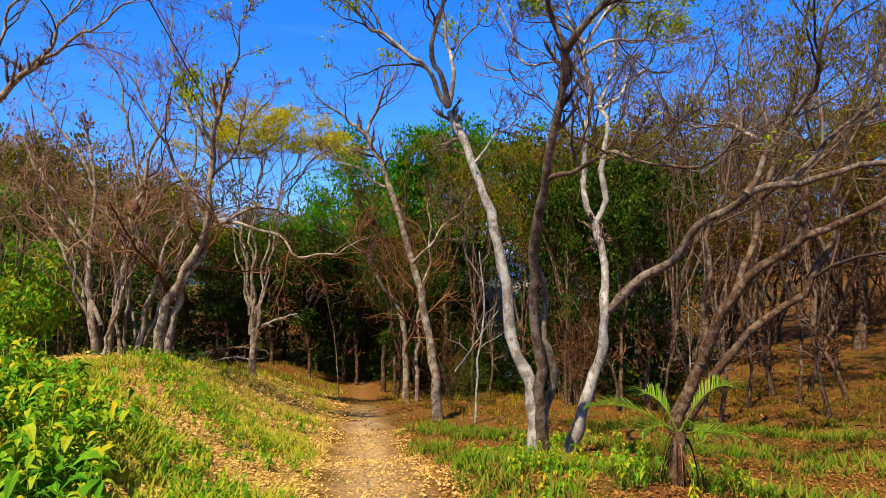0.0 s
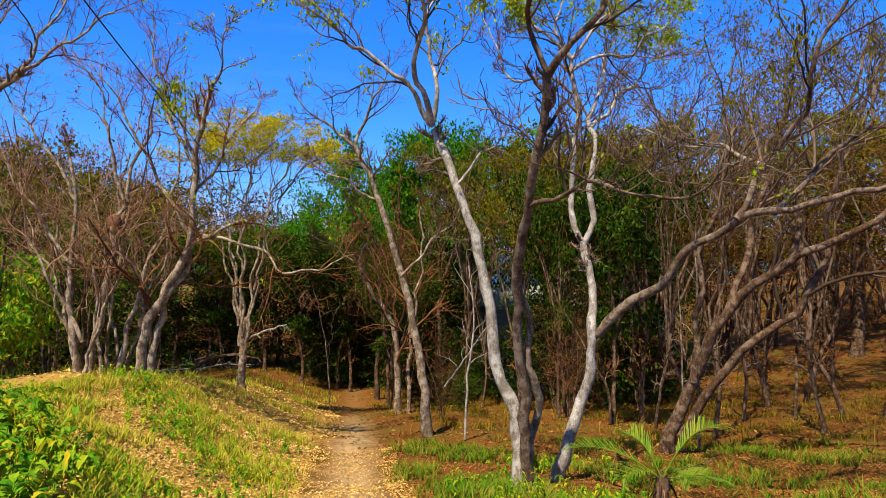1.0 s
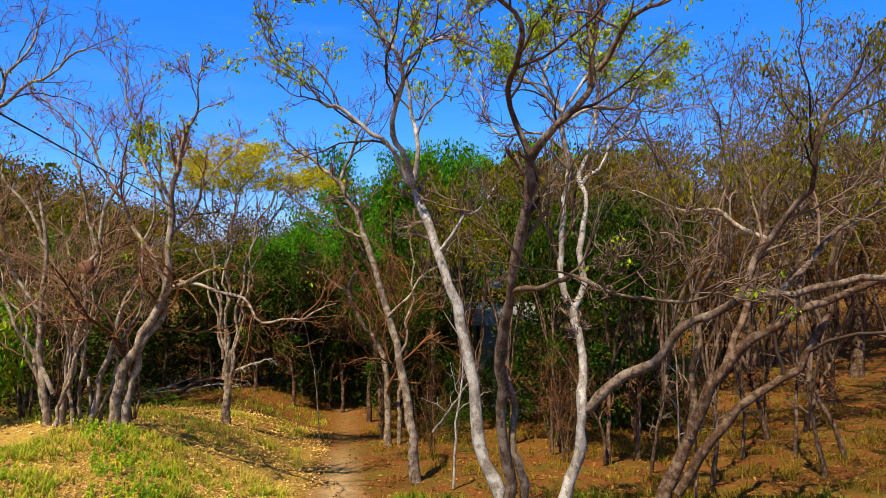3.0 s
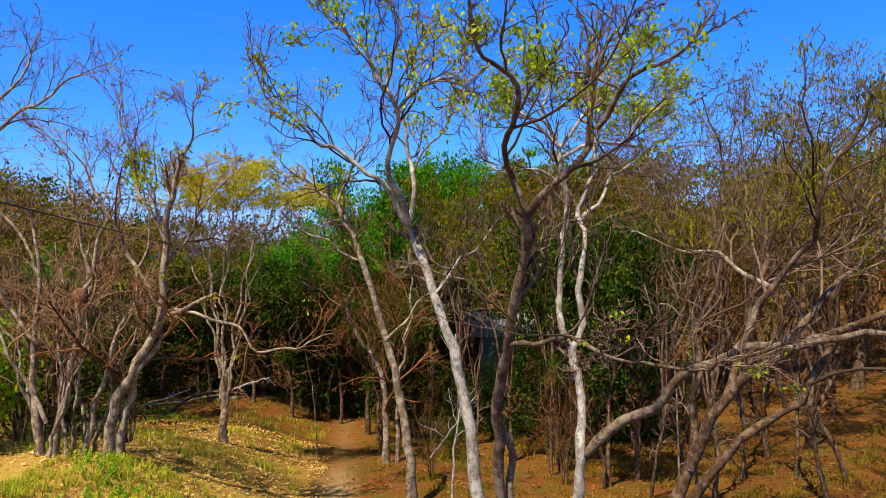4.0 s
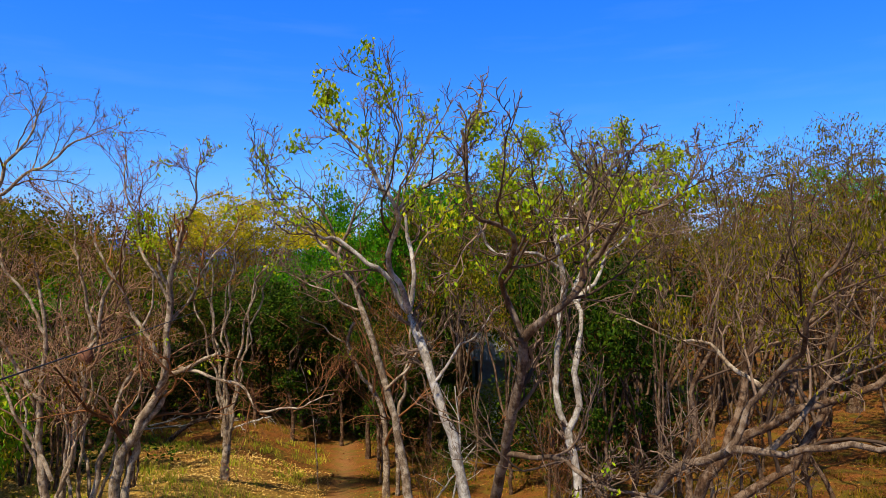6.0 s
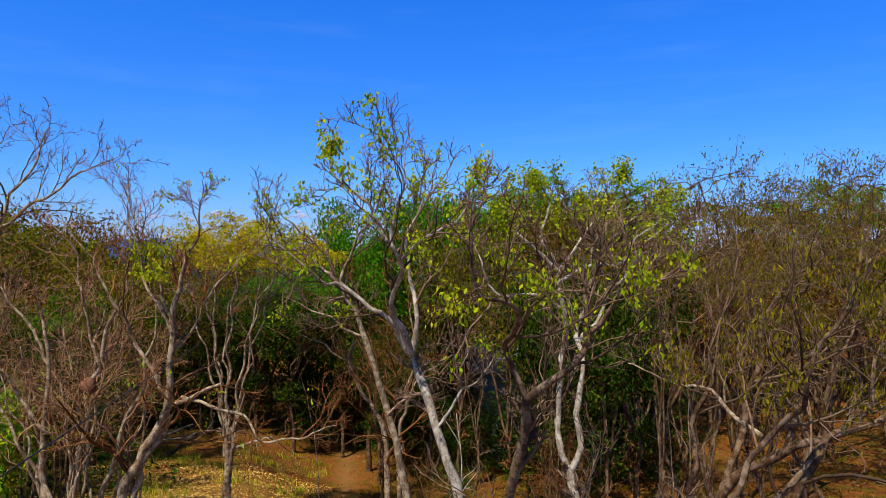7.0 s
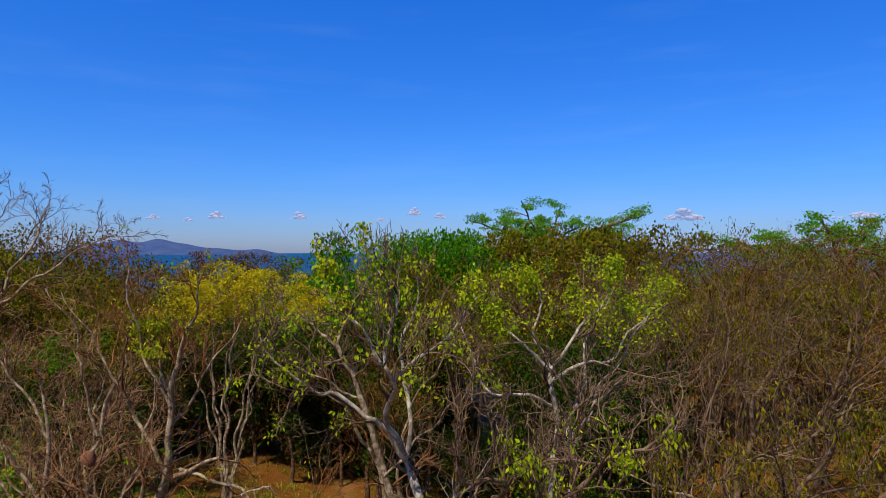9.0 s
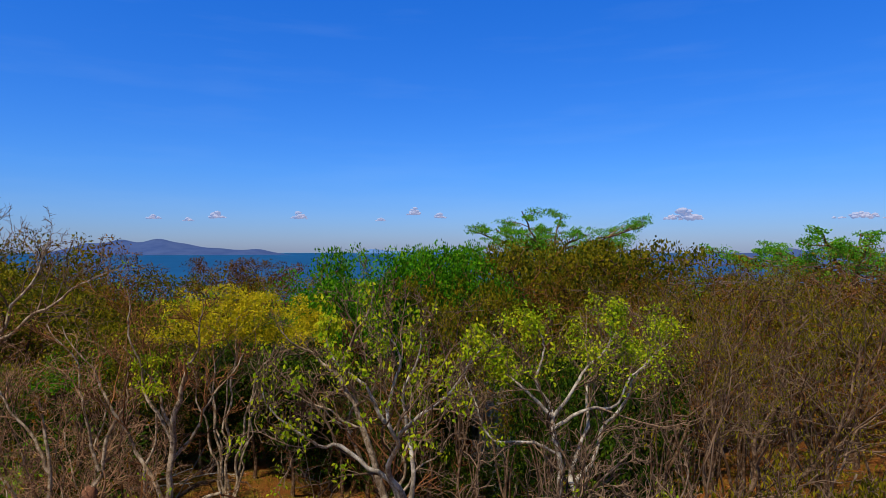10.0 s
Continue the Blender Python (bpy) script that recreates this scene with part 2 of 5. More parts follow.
def ground_z(x, y):
    x, y = np.asarray(x, float), np.asarray(y, float)
    z = np.interp(y, [-60, -10, 0, 5, 9.6, 13.2, 20, 27, 37, 46, 80, 160, 260, 400], [4, 0.9, 0, -0.8, -1.75, -2.65, -3.75, -4.95, -7.0, -7.7, -8.5, -10.5, -13, -18])
    s = path_x(np.clip(y, -10, 45)) - x
    bank = np.clip((s - 0.9) / 5.0, 0, 1)
    bank = bank * bank * (3 - 2 * bank)
    z = z + bank * np.interp(y, [-10, 3, 8, 17, 28, 40, 70], [0.3, 0.7, 1.3, 1.95, 1.25, 1.4, 0.3])
    z = z + np.clip(x - 12, 0, 60) * np.interp(y, [0, 25, 50, 120, 300], [0.02, 0.09, 0.21, 0.14, 0.0])
    z = z - 0.10 * np.exp(-(s / 0.95) ** 4) * np.clip(1.3 - y / 60, 0, 1)
    near = np.clip(1.2 - y / 80, 0, 1)
    z = z + near * (0.10 * np.sin(x * 0.9 + 0.4 * y) * np.sin(y * 0.6) + 0.05 * np.sin(2.1 * x - 1.3 * y) + 0.025 * np.sin(5.3 * x + 1.1) * np.sin(4.7 * y))
    return z


def ground_mesh():
    gx = np.concatenate([-np.geomspace(900, 16, 26), np.arange(-15.6, 22, 0.32), np.geomspace(22.4, 900, 26)])
    gy = np.concatenate([[-300, -160, -90, -50, -30, -18], np.arange(-10, 44, 0.32), np.geomspace(44.4, 420, 34)])
    X, Y = np.meshgrid(gx, gy)
    V = np.stack([X, Y, ground_z(X, Y)], -1).reshape(-1, 3)
    w = len(gx)
    i = (np.arange(len(gy) - 1)[:, None] * w + np.arange(w - 1)).ravel()[:, None]
    return mesh_from("ground", V, i + (0, 1, w + 1, w))


def ground_material():
    """Red-brown earth with leaf litter, a pale sandy trail and green patches."""
    m, nd, ln, b = basic("earth", 0.95, 0.1)
    c = nd.new("ShaderNodeTexCoord").outputs["Object"]
    fine = noise_tex(nd, ln, c, 14, 6, 0.75)
    mid = noise_tex(nd, ln, c, 1.1, 5, 0.65)
    wide = noise_tex(nd, ln, c, 0.22, 3, 0.5)
    soil = ramp(nd, ln, fine, [(0.3, (0.036, 0.012, 0.002)), (0.5, (0.140, 0.046, 0.009)), (0.7, (0.290, 0.118, 0.028))])
    green = ramp(nd, ln, fine, [(0.3, (0.022, 0.025, 0.003)), (0.6, (0.122, 0.094, 0.009)), (0.75, (0.274, 0.180, 0.025))])
    mask = ramp(nd, ln, mid, [(0.45, (0, 0, 0)), (0.62, (1, 1, 1))])
    col = mix_col(nd, ln, mask, soil, green)
    col = mix_col(nd, ln, ramp(nd, ln, wide, [(0.4, (0, 0, 0)), (0.7, (0.432, 0.432, 0.432))]), col, (0.187, 0.061, 0.009))
    straw = ramp(nd, ln, fine, [(0.3, (0.10, 0.056, 0.010)), (0.5, (0.33, 0.195, 0.036)), (0.7, (0.51, 0.33, 0.075))])
    # the trail: distance from its middle line
    sep = nd.new("ShaderNodeSeparateXYZ")
    ln.new(c, sep.inputs[0])
    off = nd.new("ShaderNodeMath")
    off.operation = "MULTIPLY_ADD"
    off.inputs[1].default_value, off.inputs[2].default_value = 0.142, -0.25
    ln.new(sep.outputs["Y"], off.inputs[0])
    dist = nd.new("ShaderNodeMath")
    dist.operation = "ADD"
    ln.new(sep.outputs["X"], dist.inputs[0])
    ln.new(off.outputs[0], dist.inputs[1])
    av = nd.new("ShaderNodeMath")
    av.operation = "ABSOLUTE"
    ln.new(dist.outputs[0], av.inputs[0])
    rag = nd.new("ShaderNodeMath")
    rag.operation = "MULTIPLY_ADD"
    rag.inputs[1].default_value = 1.3
    ln.new(mid, rag.inputs[0])
    ln.new(av.outputs[0], rag.inputs[2])
    edge = ramp(nd, ln, rag.outputs[0], [(0.0, (1, 1, 1)), (0.5, (1, 1, 1)), (1.0, (0, 0, 0))])
    sc = nd.new("ShaderNodeMath")
    sc.operation = "MULTIPLY"
    sc.inputs[1].default_value = 0.66
    ln.new(rag.outputs[0], sc.inputs[0])
    ln.new(sc.outputs[0], edge.node.inputs[0])
    # straw-covered bank on one side of it
    side = nd.new("ShaderNodeMath")
    side.operation = "MULTIPLY_ADD"
    side.inputs[1].default_value = 2.2
    ln.new(mid, side.inputs[0])
    ln.new(dist.outputs[0], side.inputs[2])
    reach = nd.new("ShaderNodeMapRange")
    reach.inputs["From Min"].default_value, reach.inputs["From Max"].default_value = 20, 34
    reach.inputs["To Min"].default_value, reach.inputs["To Max"].default_value = 1.0, 0.0
    ln.new(sep.outputs["Y"], reach.inputs["Value"])
    bank = mix_col(nd, ln, 1.0, ramp(nd, ln, side.outputs[0], [(0.0, (1, 1, 1)), (0.4, (0, 0, 0))]), reach.outputs[0], "MULTIPLY")
    col = mix_col(nd, ln, bank, col, straw)
    sand = ramp(nd, ln, fine, [(0.25, (0.22, 0.122, 0.046)), (0.5, (0.39, 0.245, 0.105)), (0.75, (0.50, 0.345, 0.175))])
    # sand fades out further on: litter cover, plus tree shade put into the colour
    shade_fade = ramp(nd, ln, sep.outputs["Y"], [(0.0, (1, 1, 1)), (1.0, (0.15, 0.15, 0.15))])
    run = nd.new("ShaderNodeMapRange")
    run.inputs["From Min"].default_value, run.inputs["From Max"].default_value = 19, 29
    ln.new(sep.outputs["Y"], run.inputs["Value"])
    ln.new(run.outputs[0], shade_fade.node.inputs[0])
    col = mix_col(nd, ln, mix_col(nd, ln, 1.0, edge, shade_fade, "MULTIPLY"), col, sand)
    ln.new(col, b.inputs["Base Color"])
    bump(nd, ln, b, fine, 0.7, 0.04)
    return m


ground = part("ground", ground_mesh(), ground_material())
tagged(ground, "red-brown dry forest floor with a sandy trail", "ground", kind="structure")


def sea_material():
    m, nd, ln, b = basic("sea_water", 0.6, 0.08)
    c = nd.new("ShaderNodeTexCoord").outputs["Object"]
    n = noise_tex(nd, ln, c, 0.02, 4, 0.6, (0.3, 1, 1))
    ln.new(ramp(nd, ln, n, [(0.3, (0.003, 0.047, 0.144)), (0.7, (0.006, 0.072, 0.187))]), b.inputs["Base Color"])
    bump(nd, ln, b, noise_tex(nd, ln, c, 0.4, 3), 0.3, 0.5)
    return m


sv = [(-4800, 230, -13.5), (4800, 230, -13.5), (4800, 4900, -13.5), (-4800, 4900, -13.5)]
tagged(part("sea", mesh_from("sea", sv, [(0, 1, 2, 3)], False), sea_material()), "calm deep blue sea reaching the horizon", "sea", kind="structure")


def hills_mesh(x0, x1, y, top, seed, base=-14, depth=500):
    """A long ridge of low hills across the water."""
    rng = np.random.default_rng(seed)
    u = np.linspace(0, 1, 90)
    ph = rng.random(5) * 6.28
    env = np.clip(np.sin(np.pi * np.clip(u, 0, 1)) * 1.7, 0, 1)
    prof = env * (0.62 + 0.22 * np.sin(5 * u + ph[0]) + 0.12 * np.sin(13 * u + ph[1]) + 0.05 * np.sin(31 * u + ph[2]))
    rows = []
    for k, (dy, s) in enumerate([(0, 0), (0.15, 0.35), (0.35, 0.75), (0.5, 1.0), (0.7, 0.7), (1, 0)]):
        z = base + top * prof * s * (1 + 0.08 * np.sin(40 * u + 3 * k))
        rows.append(np.stack([x0 + (x1 - x0) * u, np.full(90, y + depth * dy), z], -1))
    V = np.concatenate(rows)
    i = (np.arange(5)[:, None] * 90 + np.arange(89)).ravel()[:, None]
    return mesh_from("hills", V, i + (0, 1, 91, 90))


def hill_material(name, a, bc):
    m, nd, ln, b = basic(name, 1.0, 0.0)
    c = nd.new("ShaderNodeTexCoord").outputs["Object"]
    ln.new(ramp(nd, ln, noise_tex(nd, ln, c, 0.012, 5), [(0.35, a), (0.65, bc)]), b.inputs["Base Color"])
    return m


# the blue of distance haze is painted into the hills' base colours
HILL = hill_material("haze_blue_hill", (0.036, 0.066, 0.178), (0.054, 0.088, 0.205))
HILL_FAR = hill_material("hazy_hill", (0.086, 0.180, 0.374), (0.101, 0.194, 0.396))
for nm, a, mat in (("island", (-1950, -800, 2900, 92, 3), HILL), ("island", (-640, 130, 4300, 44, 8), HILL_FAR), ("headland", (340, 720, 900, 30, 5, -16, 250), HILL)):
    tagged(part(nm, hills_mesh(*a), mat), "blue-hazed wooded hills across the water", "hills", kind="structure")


def domed(P, cap):
    """Holds a crown under a dome of this height and half-width, with a soft uneven top."""
    h, w = cap
    x, y, z = P[..., 0], P[..., 1], P[..., 2]
    top = h * (1 - 0.22 * np.clip((x * x + y * y) / (w * w), 0, 1.6)) + 0.05 * h * np.sin(2.3 * x + 1) * np.sin(2.1 * y)
    P[..., 2] = np.where(z > top, top + (z - top) * 0.09, z)
    return P


def under(P, cap):
    """Flattens each shoot of P as a whole, so that its tip stays under the dome."""
    h, w = cap
    x, y = P[..., 0], P[..., 1]
    top = h * (1 - 0.22 * np.clip((x * x + y * y) / (w * w), 0, 1.6)) + 0.05 * h * np.sin(2.3 * x + 1) * np.sin(2.1 * y)
    z0 = P[:, :1, 2]
    rise = P[..., 2] - z0
    s = np.where(rise > 0.02, np.clip((top - z0 + 0.06 * h) / np.maximum(rise, 0.02), 0.12, 1), 1).min(1, keepdims=True)
    P[..., 2] = z0 + rise * s
    return P


def puffs(rng, C, r, per, size, flat=0.7, width=0.5):
    """Leaf clumps round the places C: blades over the shell of each, facing outwards."""
    k = np.repeat(np.arange(len(C)), per)
    d = unit(rng.normal(size=(len(k), 3)) + (0, 0, 0.35))
    rr = (r * (0.7 + 0.6 * rng.random(len(C))))[k] * (0.5 + 0.5 * np.sqrt(rng.random(len(k))))
    c = C[k] + d * rr[:, None] * (1, 1, flat)
    D = unit(rng.normal(size=(len(k), 3)) + d * 0.5 - (0, 0, 0.15))
    S = unit(np.cross(D, d + 0.45 * rng.normal(size=d.shape)))
    N = np.cross(D, S)
    s = (size * (0.6 + 0.8 * rng.random(len(k))))[:, None]
    V = np.stack([c, c + D * s * 0.45 + S * s * width * 0.5 + N * s * 0.07, c + D * s, c + D * s * 0.45 - S * s * width * 0.5 + N * s * 0.07], 1)
    j = np.arange(len(c))[:, None] * 4
    return V.reshape(-1, 3), np.concatenate([j + (0, 1, 2), j + (0, 2, 3)], 1).reshape(-1, 3)


def tree_parts(name, base, limbs, bark_mat, twig, leaf, seed, levels, leafing, label, category="tree", sides=9, group="", cap=None, bare_low=0.0, flat=None, leafy=None, second=None, clean=(), clump=None):
    """limbs: (points, radius at the foot, radius at the tip); the first is the trunk. levels: sprout() settings in turn.
    leafing: (leaves a twig, size, droop, spread) or None."""
    rng = np.random.default_rng(seed)
    root = new(name)
    root.location = base
    o = np.array(base, float)
    P, R = [], []
    NP = 22 if sides > 5 else 12
    for k, (pts, r0, r1, *own) in enumerate(limbs):
        line = bend(pts, NP) - o
        ln_ = np.linalg.norm(np.diff(line, axis=0), axis=1).sum()
        wob = rng.normal(size=(NP, 3)) * ln_ * (0.003 if sides > 5 else 0.008)
        wob[0] = 0
        if sides > 5:
            ph = rng.random(4) * 6.28
            run = np.linspace(0, ln_, NP)
            amp = (min(0.026, 0.014 * ln_) if k == 0 else min(0.085, 0.04 * ln_)) * np.sin(np.pi * np.linspace(0, 1, NP)) ** 0.5
            wob[:, 0] += amp * np.sin(run * 3.6 + ph[0])
            wob[:, 1] += amp * np.sin(run * 3.1 + ph[1])
            wob[:, 2] += 0.6 * amp * np.sin(run * 5.0 + ph[2]) * (k > 0)
        line = line + wob
        if cap:
            domed(line, cap)
        rad = np.linspace(r0, r1, NP) * (1 + 0.07 * rng.normal(size=NP))
        if k == 0:
            line[0, 2] -= 0.25
            rad[:2] *= (1.35, 1.1)
        v, f = tubes(line[None], rad[None], sides)
        part("trunk" if k == 0 else "limb", mesh_from("stem", v, f), own[0] if own else bark_mat, root)
        if k not in clean:
            P.append(line)
            R.append(rad)
    P, R = np.stack(P), np.stack(R)
    if len(P) > 3 and sides > 5:  # the foot of the trunk stays clean
        u = np.linspace(0.78 * (NP - 1), NP - 1.001, NP)
        i, w = u.astype(int), (u % 1)[:, None]
        P[0], R[0] = P[0][i] * (1 - w) + P[0][i + 1] * w, R[0][i]
    pieces, last, tiers = [], (P, R), [P]
    for k, lv in enumerate(levels):
        last = sprout(rng, *last, **lv)
        if cap:
            under(last[0], cap)
        if flat:
            last[0][..., 2] = last[0][:, :1, 2] + flat * (last[0][..., 2] - last[0][:, :1, 2])
        pieces.append(tubes(*last, (6, 4, 3, 3)[k] if sides > 5 else 3))
        tiers.append(last[0])
    if pieces:
        tagged(part("branchwork", mesh_from("twigs", *join(pieces)), twig, root), kind="stuff")
    if leafing and leaf is not None:
        per, size, droop, spread, keep, *wide = leafing
        Q = last[0][(rng.random(len(last[0])) < keep) & (last[0][:, -1, 2] > bare_low)]
        if leafy:
            tip = Q[:, -1] + o
            lump = np.sin(3.1 * tip[:, 0] + seed) * np.sin(2.7 * tip[:, 1]) * np.sin(2.9 * tip[:, 2] + 1) + 0.5 * np.sin(6 * tip[:, 0] + 5 * tip[:, 2])
            Q = Q[leafy(*tip.T) & (lump > 0.05)]
        if len(Q):
            v, f = leaves(rng, Q, per, size, droop, spread, 0.45, *wide)
            tagged(part("foliage", mesh_from("leaves", v, f, False), leaf, root), kind="stuff")
    if clump:
        tier, r, per, size, flat = clump
        C = np.concatenate([tiers[tier][:, -1], tiers[tier][:, len(tiers[tier][0]) // 2]])
        C = C[C[:, 2] > bare_low]
        v, f = puffs(rng, C, r, per, size, flat)
        tagged(part("foliage", mesh_from("leaves", v, f, False), leaf, root), kind="stuff")
    if second:
        where, mat2, (per, size, droop, spread, keep, wide) = second
        Q = last[0][where(*(last[0][:, -1] + o).T) & (rng.random(len(last[0])) < keep)]
        v, f = leaves(rng, Q, per, size, droop, spread, 0.3, wide)
        tagged(part("foliage", mesh_from("leaves", v, f, False), mat2, root), kind="stuff")
    return tagged(root, label, category, group)


def gz(x, y, d=0.0):
    return float(ground_z(x, y)) + d


# ---- the large trees beside the trail ----
FINE = [dict(count=7, lo=0.2, angle=42, ratio=0.5, n=8, up=0.16, wig=0.22, thin=0.62, rmin=0.008, fall=0.7), dict(count=5, lo=0.2, angle=42, ratio=0.55, n=5, up=0.16, wig=0.26, thin=0.66, rmin=0.0065)]
BARE_UP = [dict(count=8, lo=0.2, angle=43, ratio=0.6, n=11, up=0.14, wig=0.19, thin=0.55, fall=0.85)] + FINE

pale_tree = tree_parts("tree", (1.64, 11.3, gz(1.64, 11.3)), [
    ([(1.64, 11.3, gz(1.64, 11.3)), (1.55, 11.4, -0.9), (1.26, 11.5, -0.05), (0.98, 11.6, 1.7), (0.56, 11.7, 3.06), (0.08, 12.3, 4.35)], 0.125, 0.07),
    ([(0.05, 12.2, 4.4), (-0.3, 12.1, 4.95), (-0.64, 11.95, 5.30), (-1.0, 11.8, 5.62), (-1.44, 11.55, 5.78), (-1.99, 11.2, 6.3), (-2.3, 11.0, 6.8)], 0.055, 0.010),
    ([(0.05, 12.2, 4.4), (-0.2, 11.6, 5.31), (-0.1, 11.0, 5.97), (-0.14, 10.7, 6.39), (-0.05, 10.7, 6.86), (-0.04, 10.8, 7.49), (-0.24, 10.9, 7.8), (-0.5, 11.0, 8.2)], 0.058, 0.009),
    ([(-0.14, 10.7, 6.35), (-0.56, 10.6, 6.92), (-1.0, 10.7, 7.45), (-1.2, 10.8, 7.9)], 0.036, 0.009),
    ([(-0.1, 10.9, 6.1), (0.24, 10.9, 6.43), (0.63, 11.1, 6.7), (1.09, 11.4, 7.04), (1.35, 11.5, 7.5)], 0.036, 0.010),
    ([(0.05, 12.2, 4.4), (0.2, 12.2, 5.07), (-0.04, 12.4, 5.69), (0.0, 12.4, 6.3), (0.15, 12.5, 7.0), (0.3, 12.3, 7.8)], 0.052, 0.012),
    ([(0.5, 11.7, 3.2), (0.85, 11.8, 3.75), (1.25, 12.0, 3.95), (1.6, 12.0, 4.5)], 0.03, 0.010),
], BARK_PALE, TWIG_GREY, LEAF_LIME, 11, BARE_UP, (13, 0.08, 0.8, 0.08, 0.36, 0.52), "pale-barked crooked tree with sparse yellow-green leaves", leafy=lambda x, y, z: z > 5.2)

brown_tree = tree_parts("tree", (1.75, 11.2, gz(1.75, 11.2)), [
    ([(1.75, 11.2, gz(1.75, 11.2)), (1.62, 10.9, -0.32), (1.46, 10.4, 1.49), (1.51, 9.6, 2.72), (1.66, 9.0, 3.83), (1.69, 8.8, 4.4)], 0.105, 0.06),
    ([(1.69, 8.8, 4.39), (1.46, 8.6, 4.99), (1.38, 7.8, 5.58), (1.05, 7.0, 5.91), (0.88, 6.7, 6.28), (0.85, 6.6, 6.6)], 0.043, 0.014),
    ([(1.69, 8.8, 4.39), (2.06, 8.4, 4.85), (2.36, 8.3, 5.48), (2.36, 8.3, 6.13), (2.15, 8.2, 6.7)], 0.054, 0.011),
    ([(2.4, 8.3, 5.35), (2.78, 8.0, 5.87), (3.14, 7.8, 6.05), (3.36, 7.8, 6.3), (3.52, 7.9, 6.65)], 0.034, 0.009),
    ([(2.37, 8.3, 5.9), (2.6, 8.2, 6.4), (3.0, 8.2, 6.8)], 0.028, 0.009),
    ([(1.55, 9.6, 2.68), (2.0, 8.9, 2.86), (2.43, 8.3, 2.88), (3.09, 8.0, 2.63), (3.3, 7.5, 2.78), (3.34, 7.1, 2.95)], 0.04, 0.01),
    ([(2.43, 8.3, 2.86), (2.36, 7.7, 3.0), (2.29, 7.15, 3.12)], 0.02, 0.008),
    ([(1.78, 11.3, gz(1.75, 11.2)), (1.84, 11.1, -0.6), (1.72, 10.8, 0.5), (1.47, 10.4, 1.5)], 0.08, 0.05, BARK_GREY),
], BARK_MID, TWIG_GREY, LEAF_LIME, 12, BARE_UP, (11, 0.066, 0.9, 0.07, 0.36, 0.5), "grey-brown leaning tree with sparse lime leaves", leafy=lambda x, y, z: (z > 5.0) & (z < 6.3), clean=(7,),
    second=(lambda x, y, z: (z > 2.6) & (z < 3.5) & (y < 7.3), LEAF_LIME, (8, 0.055, 0.8, 0.04, 0.05, 0.5)))

fork_tree = tree_parts("tree", (2.36, 12.1, gz(2.36, 12.1)), [
    ([(2.36, 12.1, gz(2.36, 12.1)), (2.6, 12.0, -1.5), (2.93, 12.0, -0.46), (3.04, 12.0, 0.49), (3.11, 12.3, 1.2), (3.01, 12.6, 2.18)], 0.12, 0.07),
    ([(3.0, 12.6, 2.13), (2.76, 12.8, 3.14), (2.94, 12.9, 3.98), (2.94, 13.0, 5.04), (2.86, 13.0, 5.9)], 0.065, 0.045),
    ([(3.0, 12.6, 2.13), (3.24, 12.6, 2.96), (3.19, 12.7, 3.7), (3.3, 13.1, 4.6), (3.6, 13.6, 5.6), (4.0, 14.2, 6.6), (4.5, 14.5, 7.4)], 0.07, 0.012),
    ([(3.25, 13.0, 4.5), (4.2, 13.9, 5.5), (5.2, 14.9, 6.5), (6.0, 15.4, 7.0)], 0.042, 0.01),
    ([(2.86, 13.0, 5.9), (2.3, 13.0, 6.4), (1.86, 13.1, 6.97), (1.7, 13.2, 7.5)], 0.040, 0.010),
    ([(2.86, 13.0, 5.85), (2.62, 13.2, 6.5), (2.72, 13.3, 7.1), (2.55, 13.4, 7.7)], 0.038, 0.010),
    ([(2.86, 13.0, 5.9), (3.1, 13.0, 6.3), (3.6, 13.2, 6.85), (4.0, 13.4, 7.1), (4.15, 13.6, 7.6)], 0.040, 0.010),
    ([(2.9, 13.0, 5.7), (3.4, 13.0, 5.95), (4.1, 13.3, 6.1), (4.7, 13.6, 6.6), (5.3, 14.0, 7.2)], 0.040, 0.010),
    ([(2.88, 13.0, 5.2), (2.2, 12.8, 5.5), (1.7, 12.9, 5.5), (1.3, 13.0, 6.1), (1.1, 13.2, 6.8)], 0.034, 0.010),
    ([(3.06, 12.0, 0.43), (3.61, 11.6, 1.02), (4.35, 11.0, 1.86), (4.89, 10.2, 2.53), (5.51, 9.8, 2.67), (6.6, 9.0, 2.95)], 0.095, 0.04, BARK_MID),
    ([(4.89, 10.2, 2.53), (5.3, 10.2, 3.2), (5.6, 9.6, 4.2), (5.7, 9.0, 5.3), (6.2, 9.0, 6.2)], 0.055, 0.015, BARK_MID),
    ([(5.3, 9.9, 2.6), (6.2, 10, 3.4), (7.0, 10.2, 4.2), (7.6, 10.4, 5.4)], 0.05, 0.015, BARK_MID),
    ([(5.6, 10.6, 3.4), (5.2, 11.4, 3.85), (4.7, 11.8, 4.0), (3.9, 12.0, 4.3)], 0.04, 0.012, BARK_GREY),
], BARK_PALE, TWIG_GREY, LEAF_LIME, 13, BARE_UP, (14, 0.072, 0.3, 0.10, 0.66, 0.58), "forked pale tree with one limb sweeping sideways", leafy=lambda x, y, z: (y > 12.3) & (z > 6.5) & (x > 1.6), clean=(9,),
    second=(lambda x, y, z: (x > 4.3) & (y < 12) & (z > 3.6), LEAF_SAGE, (9, 0.085, 1.5, 0.07, 0.6, 0.32)))

